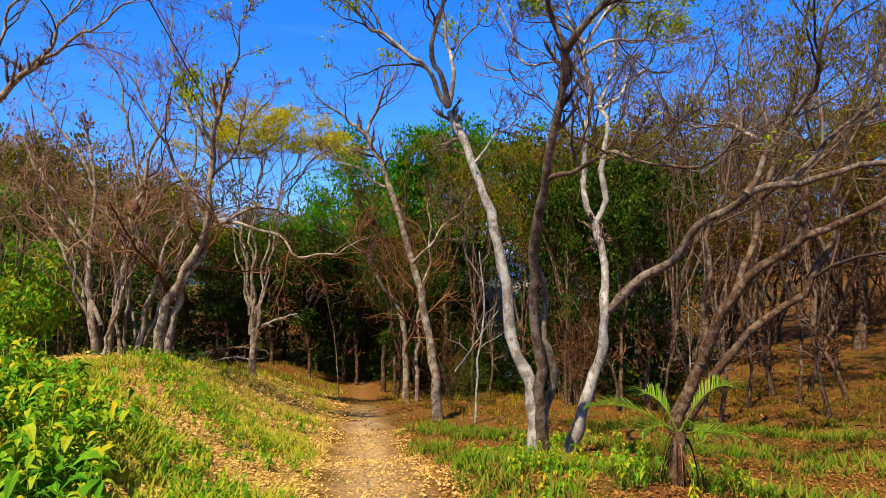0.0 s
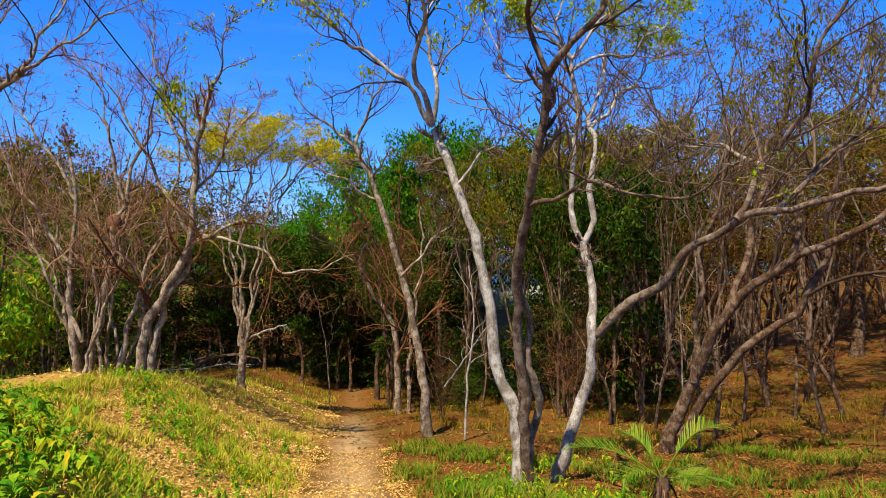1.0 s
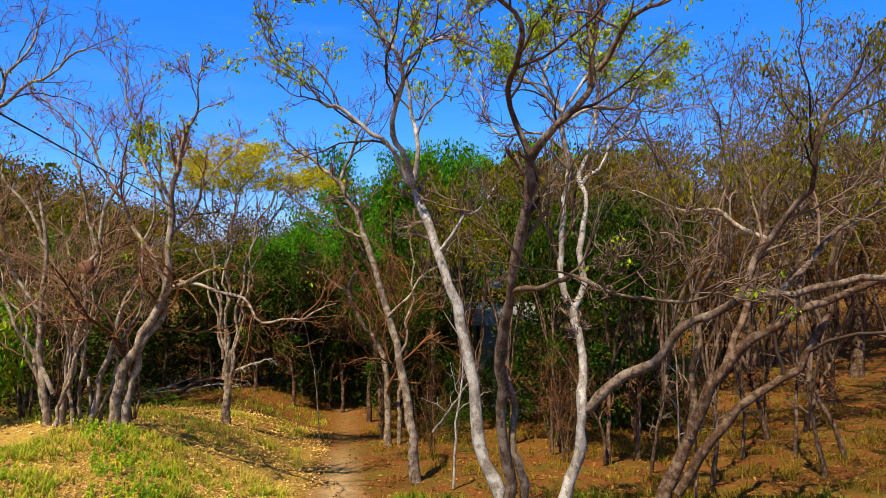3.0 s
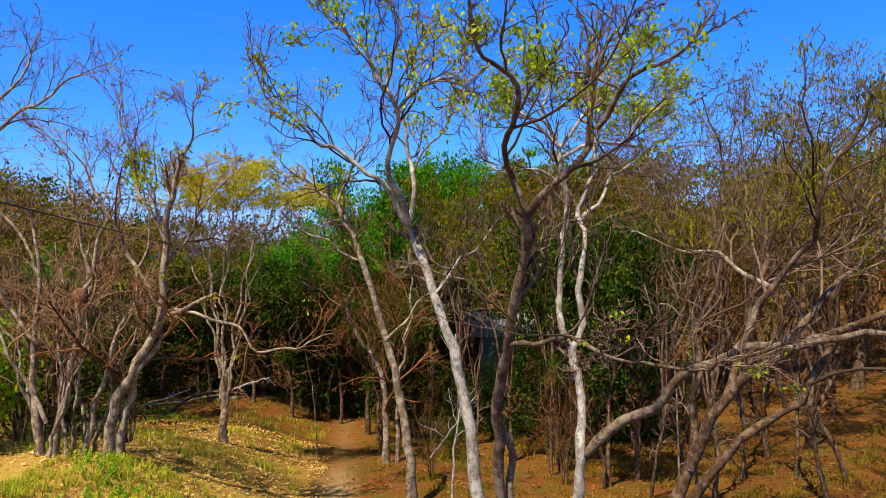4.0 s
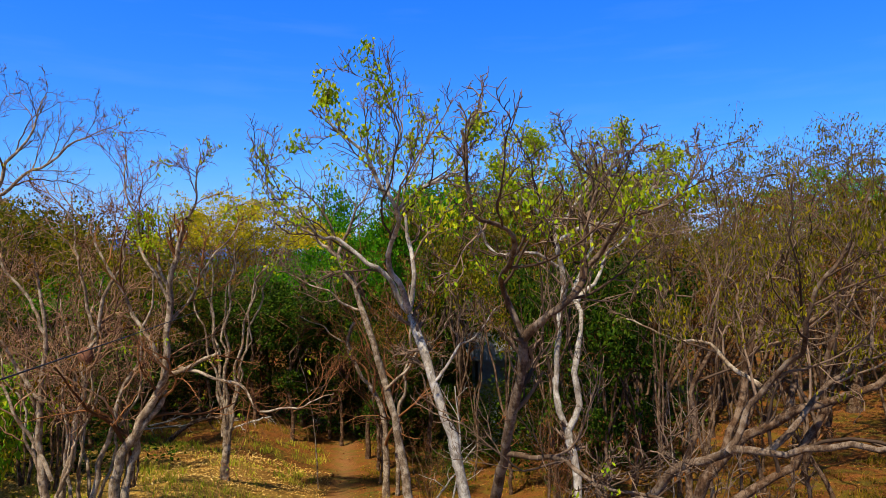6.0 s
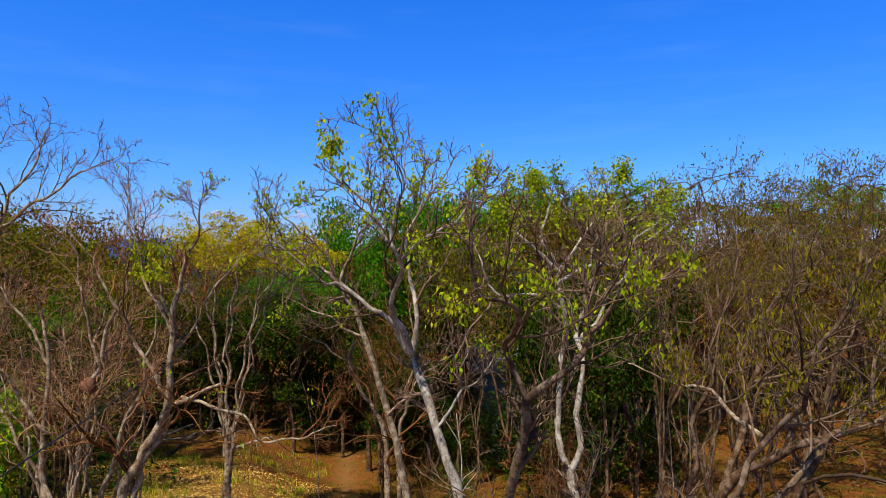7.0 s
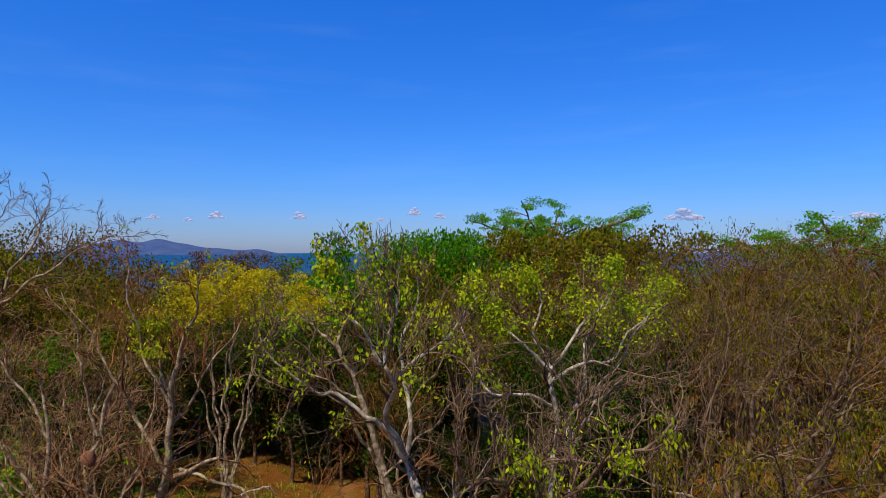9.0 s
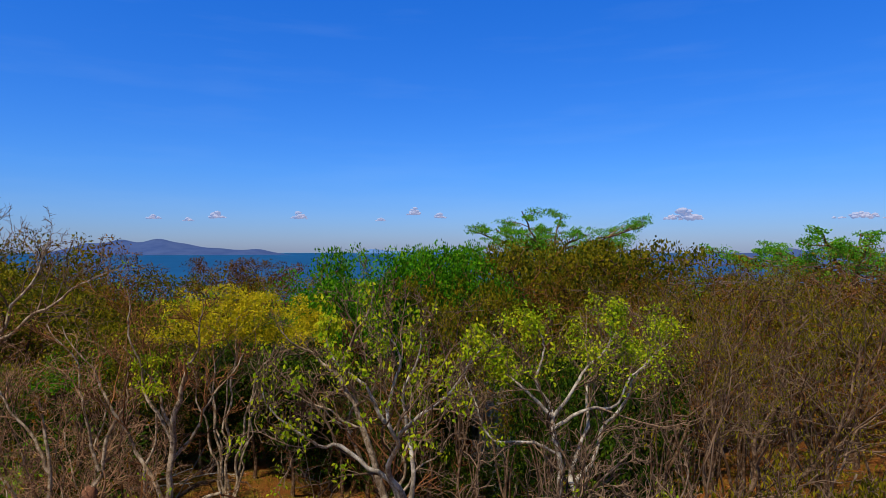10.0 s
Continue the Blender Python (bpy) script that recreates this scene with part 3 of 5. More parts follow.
lean_tree = tree_parts("tree", (6.1, 16.5, gz(6.1, 16.5)), [
    ([(6.0, 16.5, gz(6.1, 16.5)), (6.65, 16.2, -1.18), (7.3, 15.8, 0.55), (8.4, 15.0, 1.82), (9.74, 14.0, 2.7), (11, 13.6, 4.2), (11.9, 13.4, 5.8)], 0.17, 0.03),
    ([(6.35, 16.4, -2.7), (7.63, 15.8, -0.4), (8.84, 15.2, 0.77), (9.17, 15.0, 1.95), (9.11, 14.6, 3.46), (9.4, 14.4, 5.4), (9.9, 14.4, 6.9)], 0.13, 0.02),
    ([(6.6, 16.2, -1.3), (6.75, 16.3, 0.4), (6.9, 16.4, 2.0), (7.3, 16.2, 4.0), (7.4, 16.2, 5.6), (7.7, 16.2, 7.1)], 0.09, 0.015),
    ([(7.3, 15.8, 0.55), (7.9, 16.0, 2.2), (8.2, 15.8, 4.0), (8.6, 15.7, 5.6), (8.9, 15.6, 7.3)], 0.10, 0.015),
    ([(8.4, 15.0, 1.82), (9.0, 15.4, 3.6), (10.1, 15.4, 5.0), (10.6, 15.2, 6.4), (11.0, 15.2, 7.5)], 0.08, 0.015),
], BARK_BROWN, TWIG_GREY, LEAF_SAGE, 14, [dict(BARE_UP[0], count=8, lo=0.3)] + FINE, (8, 0.08, 1.3, 0.08, 0.7, 0.32), "dark leaning many-stemmed tree with olive leaves")

arch_tree = tree_parts("tree", (-7.95, 17.5, gz(-7.95, 17.5)), [
    ([(-8.05, 17.5, gz(-8.05, 17.5)), (-7.85, 17.4, -0.01), (-7.28, 17.3, 0.9), (-6.57, 17.2, 2.38), (-6.34, 17.0, 4.57), (-5.7, 16.5, 6.35)], 0.15, 0.045),
    ([(-7.78, 17.6, gz(-7.88, 17.6)), (-7.6, 17.5, -0.02), (-7.03, 17.4, 1.04), (-6.47, 17.3, 2.16), (-5.03, 17.0, 2.9)], 0.12, 0.04),
    ([(-6.24, 17.3, 2.45), (-4.83, 17.0, 2.13), (-3.63, 16.8, 1.45), (-2.03, 16.5, 1.92)], 0.05, 0.012),
    ([(-6.34, 17.0, 4.57), (-6.9, 17, 5.8), (-7.6, 16.9, 6.7)], 0.05, 0.012),
    ([(-6.5, 17.2, 3.4), (-5.6, 17.5, 5.0), (-4.7, 17.7, 6.4)], 0.05, 0.012),
    ([(-5.7, 16.5, 6.3), (-5.3, 16.3, 7.1), (-5.2, 16, 8.0)], 0.035, 0.008),
    ([(-6.6, 17.2, 2.5), (-7.5, 17.2, 4.1), (-8.2, 17.0, 5.6), (-9.1, 16.8, 7.2)], 0.06, 0.012),
    ([(-6.38, 17.0, 4.2), (-7.0, 16.8, 5.7), (-7.2, 16.6, 7.0), (-7.3, 16.5, 8.2)], 0.05, 0.012),
], BARK_GREY, TWIG_BROWN, LEAF_LIME, 15, BARE_UP, (8, 0.085, 1.0, 0.07, 0.03, 0.5), "twin-stemmed grey tree with a dry arching limb",
    second=(lambda x, y, z: (np.abs(x + 6.9) < 0.55) & (np.abs(z - 6.0) < 0.5), LEAF_LIME, (7, 0.095, 0.8, 0.08, 0.8, 0.5)))

clump_tree = tree_parts("tree", (-9.4, 17.1, gz(-9.4, 17.1)), [
    ([(-9.5, 17.0, gz(-9.4, 17.1)), (-9.63, 17.0, -0.2), (-9.69, 17.0, 1.1), (-9.59, 17.0, 2.75), (-9.56, 17, 3.8), (-9.9, 17, 5.4)], 0.10, 0.025),
    ([(-9.25, 17.1, gz(-9.4, 17.1)), (-8.91, 17.1, 0.38), (-8.59, 17.1, 2.1), (-8.2, 17.1, 3.8), (-7.77, 17.2, 4.9), (-7.6, 17.2, 6)], 0.10, 0.025),
    ([(-8.6, 17.3, gz(-8.6, 17.3)), (-8.3, 17.3, -0.1), (-7.92, 17.3, 1.1), (-7.57, 17.3, 2.1), (-7.1, 17.3, 3.4), (-6.9, 17.3, 5.0)], 0.085, 0.02),
    ([(-9.1, 17.2, -0.3), (-9.05, 17.5, 1.2), (-9.0, 17.9, 2.8), (-8.7, 18.2, 4.8)], 0.07, 0.02),
    ([(-9.35, 17.0, -0.4), (-10.0, 16.9, 1.0), (-10.6, 16.8, 2.2), (-10.9, 16.8, 3.8)], 0.06, 0.018),
    ([(-9.6, 17, 1.6), (-10.4, 16.8, 2.9), (-11.2, 16.6, 4.4)], 0.06, 0.015),
    ([(-9.57, 17.0, 3.4), (-10.2, 17, 4.6), (-11.0, 17, 5.6), (-11.6, 17, 6.7)], 0.045, 0.012),
    ([(-8.3, 17.1, 3.4), (-8.6, 17, 4.7), (-8.8, 17, 6.0), (-9.5, 16.8, 7.3)], 0.045, 0.012),
] + [([(fx, fy, gz(fx, fy) - 0.1), (fx + 0.25 * dx, fy, gz(fx, fy) + 0.3 * h), (fx + 0.6 * dx + 0.1, fy, gz(fx, fy) + 0.65 * h), (fx + dx, fy + 0.2, gz(fx, fy) + h)], 0.055, 0.012)
      for fx, fy, dx, h in ((-9.7, 17.3, -0.9, 5.0), (-9.0, 17.5, 0.5, 5.4), (-8.85, 17.0, -0.5, 4.2), (-8.45, 17.5, 1.4, 4.6), (-9.2, 16.8, 1.2, 3.6), (-9.75, 17.6, -1.7, 4.4), (-8.7, 17.7, -1.0, 5.6))], BARK_GREY, TWIG_RED, LEAF_OLIVE, 16, [dict(BARE_UP[0], count=6, lo=0.35), FINE[0], dict(FINE[1], count=4)], (4, 0.10, 0.8, 0.06, 0.10, 0.4), "clump of grey stems with bare reddish twigs")

yellow_tree = tree_parts("tree", (-7.9, 25.5, gz(-7.9, 25.5)), [
    ([(-7.88, 25.5, gz(-7.9, 25.5)), (-7.82, 25.5, -2.0), (-7.74, 25.5, -0.6)], 0.17, 0.12),
    ([(-7.7, 25.45, -2.0), (-7.5, 25.4, 0.0), (-7.1, 25.3, 2.2), (-6.5, 25.2, 4.4), (-5.0, 24.8, 6.4)], 0.075, 0.02),
    ([(-7.95, 25.5, -1.8), (-8.05, 25.6, 0.2), (-8.35, 25.6, 2.4), (-8.4, 25.6, 4.4), (-8.5, 25.8, 6.4)], 0.075, 0.02),
    ([(-7.8, 25.4, -1.4), (-7.75, 25.3, 0.6), (-7.7, 25.2, 2.6), (-7.4, 25.0, 4.6), (-7.2, 24.8, 6.6)], 0.07, 0.02),
    ([(-7.68, 25.6, -1.2), (-7.35, 25.7, 0.8), (-6.8, 26, 3.0), (-6.0, 26.4, 5.0), (-4.4, 26.2, 6.1)], 0.06, 0.02),
    ([(-7.9, 25.6, -1.0), (-7.95, 25.7, 1.0), (-8.05, 25.9, 3.0), (-7.7, 26.2, 5.0), (-7.5, 26.4, 6.6)], 0.055, 0.018),
    ([(-8.0, 25.5, -1.0), (-8.3, 25.5, 0.8), (-8.9, 25.5, 3.0), (-9.2, 25.4, 4.6), (-9.5, 25.3, 5.7)], 0.055, 0.018),
    ([(-8.0, 25.6, -0.6), (-8.2, 25.8, 1.2), (-8.7, 26.0, 3.4), (-8.9, 26.1, 5.0), (-8.8, 26.2, 6.4)], 0.05, 0.018),
    ([(-7.62, 25.35, -1.6), (-7.25, 25.2, 0.2), (-6.8, 25.0, 2.0), (-6.6, 24.8, 3.6), (-6.2, 24.6, 5.4)], 0.05, 0.015),
], BARK_GREY, TWIG_GREY, LEAF_YELLOW, 17, [dict(count=8, lo=0.62, angle=60, ratio=0.36, n=6, up=0.3, wig=0.2), dict(count=6, lo=0.3, angle=55, ratio=0.55, n=5, up=0.2), dict(count=3, lo=0.3, angle=45, ratio=0.5, n=4, up=0.1)],
    None, "slender tree with a dome of yellow leaves", cap=(10.5, 4.8), bare_low=9.1, clump=(2, 0.28, 38, 0.10, 0.6))

mid_tree = tree_parts("tree", (-0.2, 20.3, gz(-0.2, 20.3)), [
    ([(-0.22, 20.3, gz(-0.2, 20.3)), (-0.66, 20.3, -0.52), (-1.52, 20.2, 2.81), (-2.29, 20.1, 4.89), (-2.79, 20.0, 5.57)], 0.16, 0.07),
    ([(-2.5, 20.1, 5.2), (-2.3, 20, 6.1), (-1.7, 19.8, 7.0), (-1.4, 19.6, 8.2)], 0.055, 0.012),
    ([(-2.79, 20.0, 5.57), (-3.6, 20, 6.1), (-4.4, 19.8, 6.9)], 0.055, 0.012),
    ([(-1.8, 20.2, 3.6), (-3.0, 20, 4.3), (-4.2, 19.8, 4.9)], 0.045, 0.012),
    ([(-1.1, 20.2, 1.2), (0.2, 20, 2.6), (1.0, 19.8, 3.6)], 0.045, 0.012),
], BARK_GREY, TWIG_GREY, None, 18, BARE_UP, None, "tall grey tree with a bare spreading top")

bent_tree = tree_parts("tree", (-1.75, 28, gz(-1.75, 28)), [
    ([(-1.75, 28.0, gz(-1.75, 28)), (-1.94, 28.0, -1.4), (-2.85, 28.0, 0.07), (-3.48, 28.2, 1.39), (-3.2, 28.3, 2.4)], 0.15, 0.06),
    ([(-3.3, 28.2, 1.2), (-4.4, 28, 2.1), (-5.6, 28, 2.7)], 0.05, 0.012),
    ([(-1.3, 28.2, gz(-1.3, 28.2)), (-1.2, 28.2, -1.5), (-0.7, 28.3, 1.5), (-0.8, 28.3, 4)], 0.10, 0.03),
], BARK_GREY, TWIG_BROWN, None, 19, BARE_UP, None, "thin bent tree with bare twigs beside the trail")

top_left_tree = tree_parts("tree", (-13.2, 16.5, gz(-13.2, 16.5)), [
    ([(-13.2, 16.5, gz(-13.2, 16.5)), (-12.9, 16.6, 2.5), (-12.2, 16.8, 5.4), (-10.85, 17.0, 6.9)], 0.18, 0.07),
    ([(-11.3, 16.9, 6.5), (-10.3, 17.0, 7.9), (-9.8, 17.0, 8.9), (-9.5, 17.0, 9.5)], 0.06, 0.012),
    ([(-11.3, 16.9, 6.5), (-9.9, 17.0, 7.5), (-8.9, 17.0, 8.2), (-7.7, 16.9, 8.7)], 0.055, 0.01),
    ([(-12.2, 16.8, 5.4), (-12.2, 17, 7.4), (-11.4, 17.2, 9.0), (-10.9, 17.2, 9.8)], 0.07, 0.012),
], BARK_GREY, TWIG_GREY, None, 20, BARE_UP, None, "tall bare tree with fine purple-grey twigs")

# ---- woods behind: a few kinds, repeated ----
def upright(rng, h, spread, n, r, fork=0.0):
    """Stems of a small tree that opens upwards; fork: the share of its height at which one trunk parts."""
    out, f0 = [], np.zeros(3)
    if fork:
        bend_ = rng.normal(size=2) * 0.03 * h
        f0 = np.array([bend_[0] * 1.6, bend_[1] * 1.6, h * fork])
        out.append(([(0, 0, 0), (bend_[0] * 0.2, bend_[1], h * fork * 0.45), tuple(f0)], r * 1.5, r * 1.1))
    for k in range(n):
        a = (k + 0.6 * rng.random()) * 6.28 / n
        d = np.array([math.cos(a), math.sin(a)]) * spread * (0.45 + 0.4 * rng.random())
        hh = h * (0.7 + 0.22 * rng.random())
        m = d * 0.45 + rng.normal(size=2) * 0.05 * h
        if fork:
            p = f0 * (0.75 + 0.25 * rng.random())
            q = f0[:2] + (m - f0[:2]) * 0.5
            out.append(([tuple(p), (q[0], q[1], h * fork + (hh - h * fork) * 0.3), (m[0], m[1], h * fork + (hh - h * fork) * 0.65), (d[0], d[1], hh)], r, r * 0.3))
        else:
            f = d * 0.06
            out.append(([(f[0], f[1], 0), (m[0] * 0.4, m[1] * 0.4, hh * 0.3), (m[0], m[1], hh * 0.62), (d[0], d[1], hh)], r * (1.3 if k == 0 else 1), r * 0.3))
    return out


def kind_tree(seed, h, spread, n, r, bark_mat, twig, leaf, leafing, label, levels, category="tree", group="", bare_low=0.0, fork=0.0, dome=1.0, clump=None):
    return tree_parts("bush" if category == "bush" else "tree", (0, 0, 0), upright(np.random.default_rng(seed + 500), h, spread, n, r, fork), bark_mat, twig, leaf, seed, levels, leafing, label, category, 5, group, (h * dome, spread * 1.15), bare_low, clump=clump)


THICK = [dict(count=8, lo=0.45, angle=64, ratio=0.34, n=6, up=0.08, wig=0.38, rmin=0.014), dict(count=5, lo=0.2, angle=55, ratio=0.58, n=4, up=0.14, wig=0.36, rmin=0.010), dict(count=3, lo=0.2, angle=50, ratio=0.6, n=3, up=0.08, wig=0.4, rmin=0.007)]
OPEN = [dict(count=8, lo=0.25, angle=48, ratio=0.32, n=6, up=0.25, wig=0.34, rmin=0.012)] + THICK[1:]
BUSH = [dict(count=8, lo=0.15, angle=60, ratio=0.5, n=5, up=0.12, wig=0.25, rmin=0.006), dict(count=6, lo=0.2, angle=55, ratio=0.55, n=4, up=0.08, rmin=0.006)]
TANGLE = [dict(count=7, lo=0.15, angle=60, ratio=0.5, n=5, up=0.05, wig=0.35, rmin=0.006), dict(count=5, lo=0.2, angle=55, ratio=0.55, n=4, up=0.0, wig=0.35, rmin=0.005), dict(count=2, lo=0.2, angle=55, ratio=0.55, n=3, up=0.0, rmin=0.005)]
CANOPY = [dict(count=8, lo=0.5, angle=65, ratio=0.40, n=4, up=0.1, wig=0.25, rmin=0.015)]
KINDS = dict(
    olive=kind_tree(31, 11, 5.0, 4, 0.075, BARK_BROWN, TWIG_BROWN, LEAF_OLIVE, (9, 0.095, 0.1, 0.15, 0.75, 0.5), "thin-stemmed tree with drooping dry olive-brown leaves", THICK, group="dry wood", fork=0.22, bare_low=6.0, dome=0.86),
    crown=kind_tree(39, 11, 4.8, 4, 0.055, BARK_BROWN, TWIG_BROWN, LEAF_OLIVE, (7, 0.09, 0.1, 0.14, 0.75, 0.5), "slim tree with a high crown of nearly bare brown twigs", [dict(THICK[0], lo=0.35, count=9), THICK[1], THICK[2]], group="dry wood", fork=0.17, bare_low=6.5),
    moss=kind_tree(32, 11, 4.6, 5, 0.08, BARK_BROWN, TWIG_BROWN, LEAF_MOSS, None, "small tree with dull green leaves", THICK[:2], group="dry wood", fork=0.3, dome=0.8, bare_low=5.0, clump=(2, 0.5, 11, 0.17, 0.6)),
    bare=kind_tree(33, 10, 3.2, 4, 0.05, BARK_BROWN, TWIG_RED, LEAF_OLIVE, (5, 0.10, 0.8, 0.1, 0.05), "bare red-brown many-stemmed thicket tree", OPEN, group="dry wood"),
    green=kind_tree(34, 13, 4.4, 5, 0.11, BARK_BROWN, TWIG_BROWN, LEAF_GREEN, None, "leafy bright green tree", THICK[:2], group="green wood", bare_low=6.2, fork=0.35, dome=0.8, clump=(2, 0.55, 22, 0.17, 0.55)),
    dark=kind_tree(35, 8, 3.2, 6, 0.04, BARK_BROWN, TWIG_BROWN, LEAF_DARK, None, "dense dark green evergreen bush", [dict(BUSH[0], ratio=0.40, count=13, lo=0.03, up=-0.02)], "bush", "undergrowth", bare_low=0.6, clump=(1, 0.62, 22, 0.21, 0.65)),
    rust=kind_tree(36, 12, 4.0, 4, 0.08, BARK_BROWN, TWIG_RED, LEAF_RUST, None, "small tree with rust-brown leaves", THICK[:2], group="dry wood", dome=0.8, clump=(2, 0.6, 16, 0.16, 0.6)),
    tangle=kind_tree(37, 4.2, 2.4, 6, 0.025, BARK_BROWN, TWIG_BROWN, LEAF_OLIVE, (4, 0.10, 0.8, 0.1, 0.1), "leafless tangle of brown twigs", TANGLE, "bush", "undergrowth"),
    lime=kind_tree(38, 2.2, 1.1, 6, 0.02, BARK_BROWN, TWIG_BROWN, LEAF_HERB, (12, 0.16, 0.6, 0.10, 1.0), "light green leafy shrub", [dict(BUSH[0], count=6), dict(BUSH[1], count=4)], "bush", "undergrowth"),
    sage=kind_tree(45, 11, 4.8, 4, 0.06, BARK_BROWN, TWIG_GREY, LEAF_SAGE, (9, 0.09, 0.3, 0.09, 0.7, 0.42), "slim tree with a high crown of small sage-green leaves", THICK, group="dry wood", fork=0.24, bare_low=7.0, dome=0.86),
    shade=kind_tree(44, 9, 3.2, 4, 0.07, BARK_BROWN, TWIG_BROWN, LEAF_DARK, None, "evergreen tree with a dense dark crown", THICK[:2], group="green wood", bare_low=2.9, fork=0.36, dome=0.86, clump=(2, 0.5, 17, 0.165, 0.6)),
    far_moss=kind_tree(41, 14, 5.0, 5, 0.14, BARK_BROWN, TWIG_BROWN, LEAF_MOSS, None, "dull green tree of the far wood", CANOPY, group="far wood", bare_low=5, clump=(1, 1.25, 40, 0.26, 0.6)),
    far_olive=kind_tree(42, 14, 5.0, 5, 0.14, BARK_BROWN, TWIG_BROWN, LEAF_OLIVE, None, "olive-brown tree of the far wood", CANOPY, group="far wood", bare_low=5, clump=(1, 1.25, 36, 0.26, 0.6)),
    far_green=kind_tree(43, 14, 5.0, 5, 0.14, BARK_BROWN, TWIG_BROWN, LEAF_GREEN, None, "bright green tree of the far wood", CANOPY, group="far wood", bare_low=5, clump=(1, 1.25, 46, 0.25, 0.6)),
)


def crown_top(root):
    """The height that a crown reaches, but for a few stray tips."""
    zs = []
    for o in root.children:
        co = np.empty(len(o.data.vertices) * 3, np.float32)
        o.data.vertices.foreach_get("co", co)
        zs.append(co[2::3])
    return float(np.percentile(np.concatenate(zs), 98.5))


HEIGHT = {k: crown_top(o) for k, o in KINDS.items()}
USED = set()
wood = random.Random(5)


def plant(kind, x, y, top, w=1.0):
    """One tree of a kind, with its crown reaching up to the height top over the plan's zero."""
    ob = KINDS[kind]
    z = gz(x, y) - 0.05
    h = (top - z) / HEIGHT[kind]
    m = Matrix.Translation((x, y, z)) @ Matrix.Rotation(wood.uniform(0, 6.28), 4, "Z") @ Matrix.Diagonal((w, w, h, 1))
    if kind in USED:
        return copy_thing(ob, m @ Matrix.Diagonal((*(1 / v for v in ob.scale), 1)))
    USED.add(kind)
    ob.matrix_basis = m
    return ob


def stand(kinds, x0, x1, y0, y1, gap, t0, t1, w=1.0):
    """Trees of these kinds strewn over a stretch of the plan, with tops between t0 and t1."""
    y = y0
    while y < y1:
        x = x0 + wood.uniform(0, 0.5) * gap
        while x < x1:
            plant(wood.choice(kinds), x + wood.uniform(-0.3, 0.3) * gap, y + wood.uniform(-0.3, 0.3) * gap, wood.uniform(t0, t1), w * wood.uniform(0.85, 1.2))
            x += gap
        y += gap


# dark leafy undergrowth behind the clearing where the trail goes in
stand(["dark"], -27, 4, 46.5, 52.5, 3.1, -1.2, 1.8, 1.05)
for x, y, top, w in (
                     (-5.6, 45.5, -3.0, 0.8), (-18.8, 46, -3.2, 0.7), (-2.0, 42.5, -3.4, 0.8), (1.6, 39.5, -4.2, 0.6), (3.2, 40.5, -3.6, 0.7), (0.0, 43, 0.5, 1.0), (1.0, 29.5, -3.6, 0.45), (2.6, 39.0, -2.9, 0.8), (4.9, 39.6, -2.7, 0.8), (7.4, 39.4, -2.4, 0.8), (-0.4, 40.6, -2.6, 0.8), (9.8, 38.6, -1.8, 0.9), (12.4, 37.5, -1.4, 0.9), (-3.0, 44.5, -2.4, 0.9), (-7.6, 46, -2.2, 0.9),
                     (5.6, 30, 0.4, 0.9), (-14.2, 26, 2.2, 1.1), (-20.6, 33, 1.4, 1.0), (-23.5, 35, 2.2, 1.1),
                     (9, 35, 4.4, 1.25), (11.3, 36.5, 4.8, 1.3), (7.0, 38.5, 4.4, 1.3), (13, 40, 4.2, 1.2)):
    plant("dark", x, y, top, w)
for x, y, top, w in ((-8.9, 41.0, 2.6, 1.25), (-11.8, 42.6, 2.6, 1.25), (-15.0, 43.4, 2.8, 1.25), (-18.4, 43.8, 3.4, 1.2), (-22.0, 42, 4.0, 1.2), (-6.0, 42.4, 2.4, 1.2), (-13.4, 46.5, 3.4, 1.2), (-9.4, 45.5, 3.0, 1.2), (-2.9, 35.8, 1.4, 1.0), (-1.6, 33.4, 0.6, 0.85), (-2.8, 39.0, 2.0, 1.2), (0.2, 41, 2.4, 1.1)):
    plant("shade", x, y, top, w)
for x, y, top, w in ((-0.2, 38, 9.1, 1.0), (-3.9, 39, 9.0, 1.0), (2.4, 40.5, 9.1, 1.0), (-7.2, 44.5, 6.0, 0.9), (-12.4, 48, 4.0, 0.9)):
    plant("green", x, y, top, w)
for x, y, top, w in ((6.3, 22.6, 4.4, 0.8), (7.9, 24.6, 5.2, 0.9), (5.4, 27.2, 4.4, 0.8), (4.7, 24.6, 5.0, 0.62)):
    plant("shade", x, y, top, w)
for x, y, top, w in ((7.2, 40, 9.4, 1.2), (10.6, 41, 9.5, 1.3), (13.6, 43, 9.1, 1.3), (8.8, 44, 9.6, 1.4), (-25.6, 35, 8.1, 1.2), (-30, 36, 8.7, 1.3), (-21, 33, 7.2, 1.1), (-14.2, 30.5, 5.4, 0.9), (9.8, 30.5, 6.2, 0.9), (3.7, 28.6, 5.0, 0.75), (1.4, 34, 7.6, 0.8), (-16, 44, 3.4, 1.1), (-20, 40, 5.4, 1.2)):
    plant("moss", x, y, top, w)
for x, y, top, w in ((-2.4, 31.5, 5.6, 0.8),):
    plant("crown", x, y, top, w)
for x, y, top, w in ((6.4, 32, 7.6, 0.9),):
    plant("olive", x, y, top, w)
plant("rust", -31, 90, 7.8, 1.7), plant("rust", -25, 92, 7.6, 1.6)
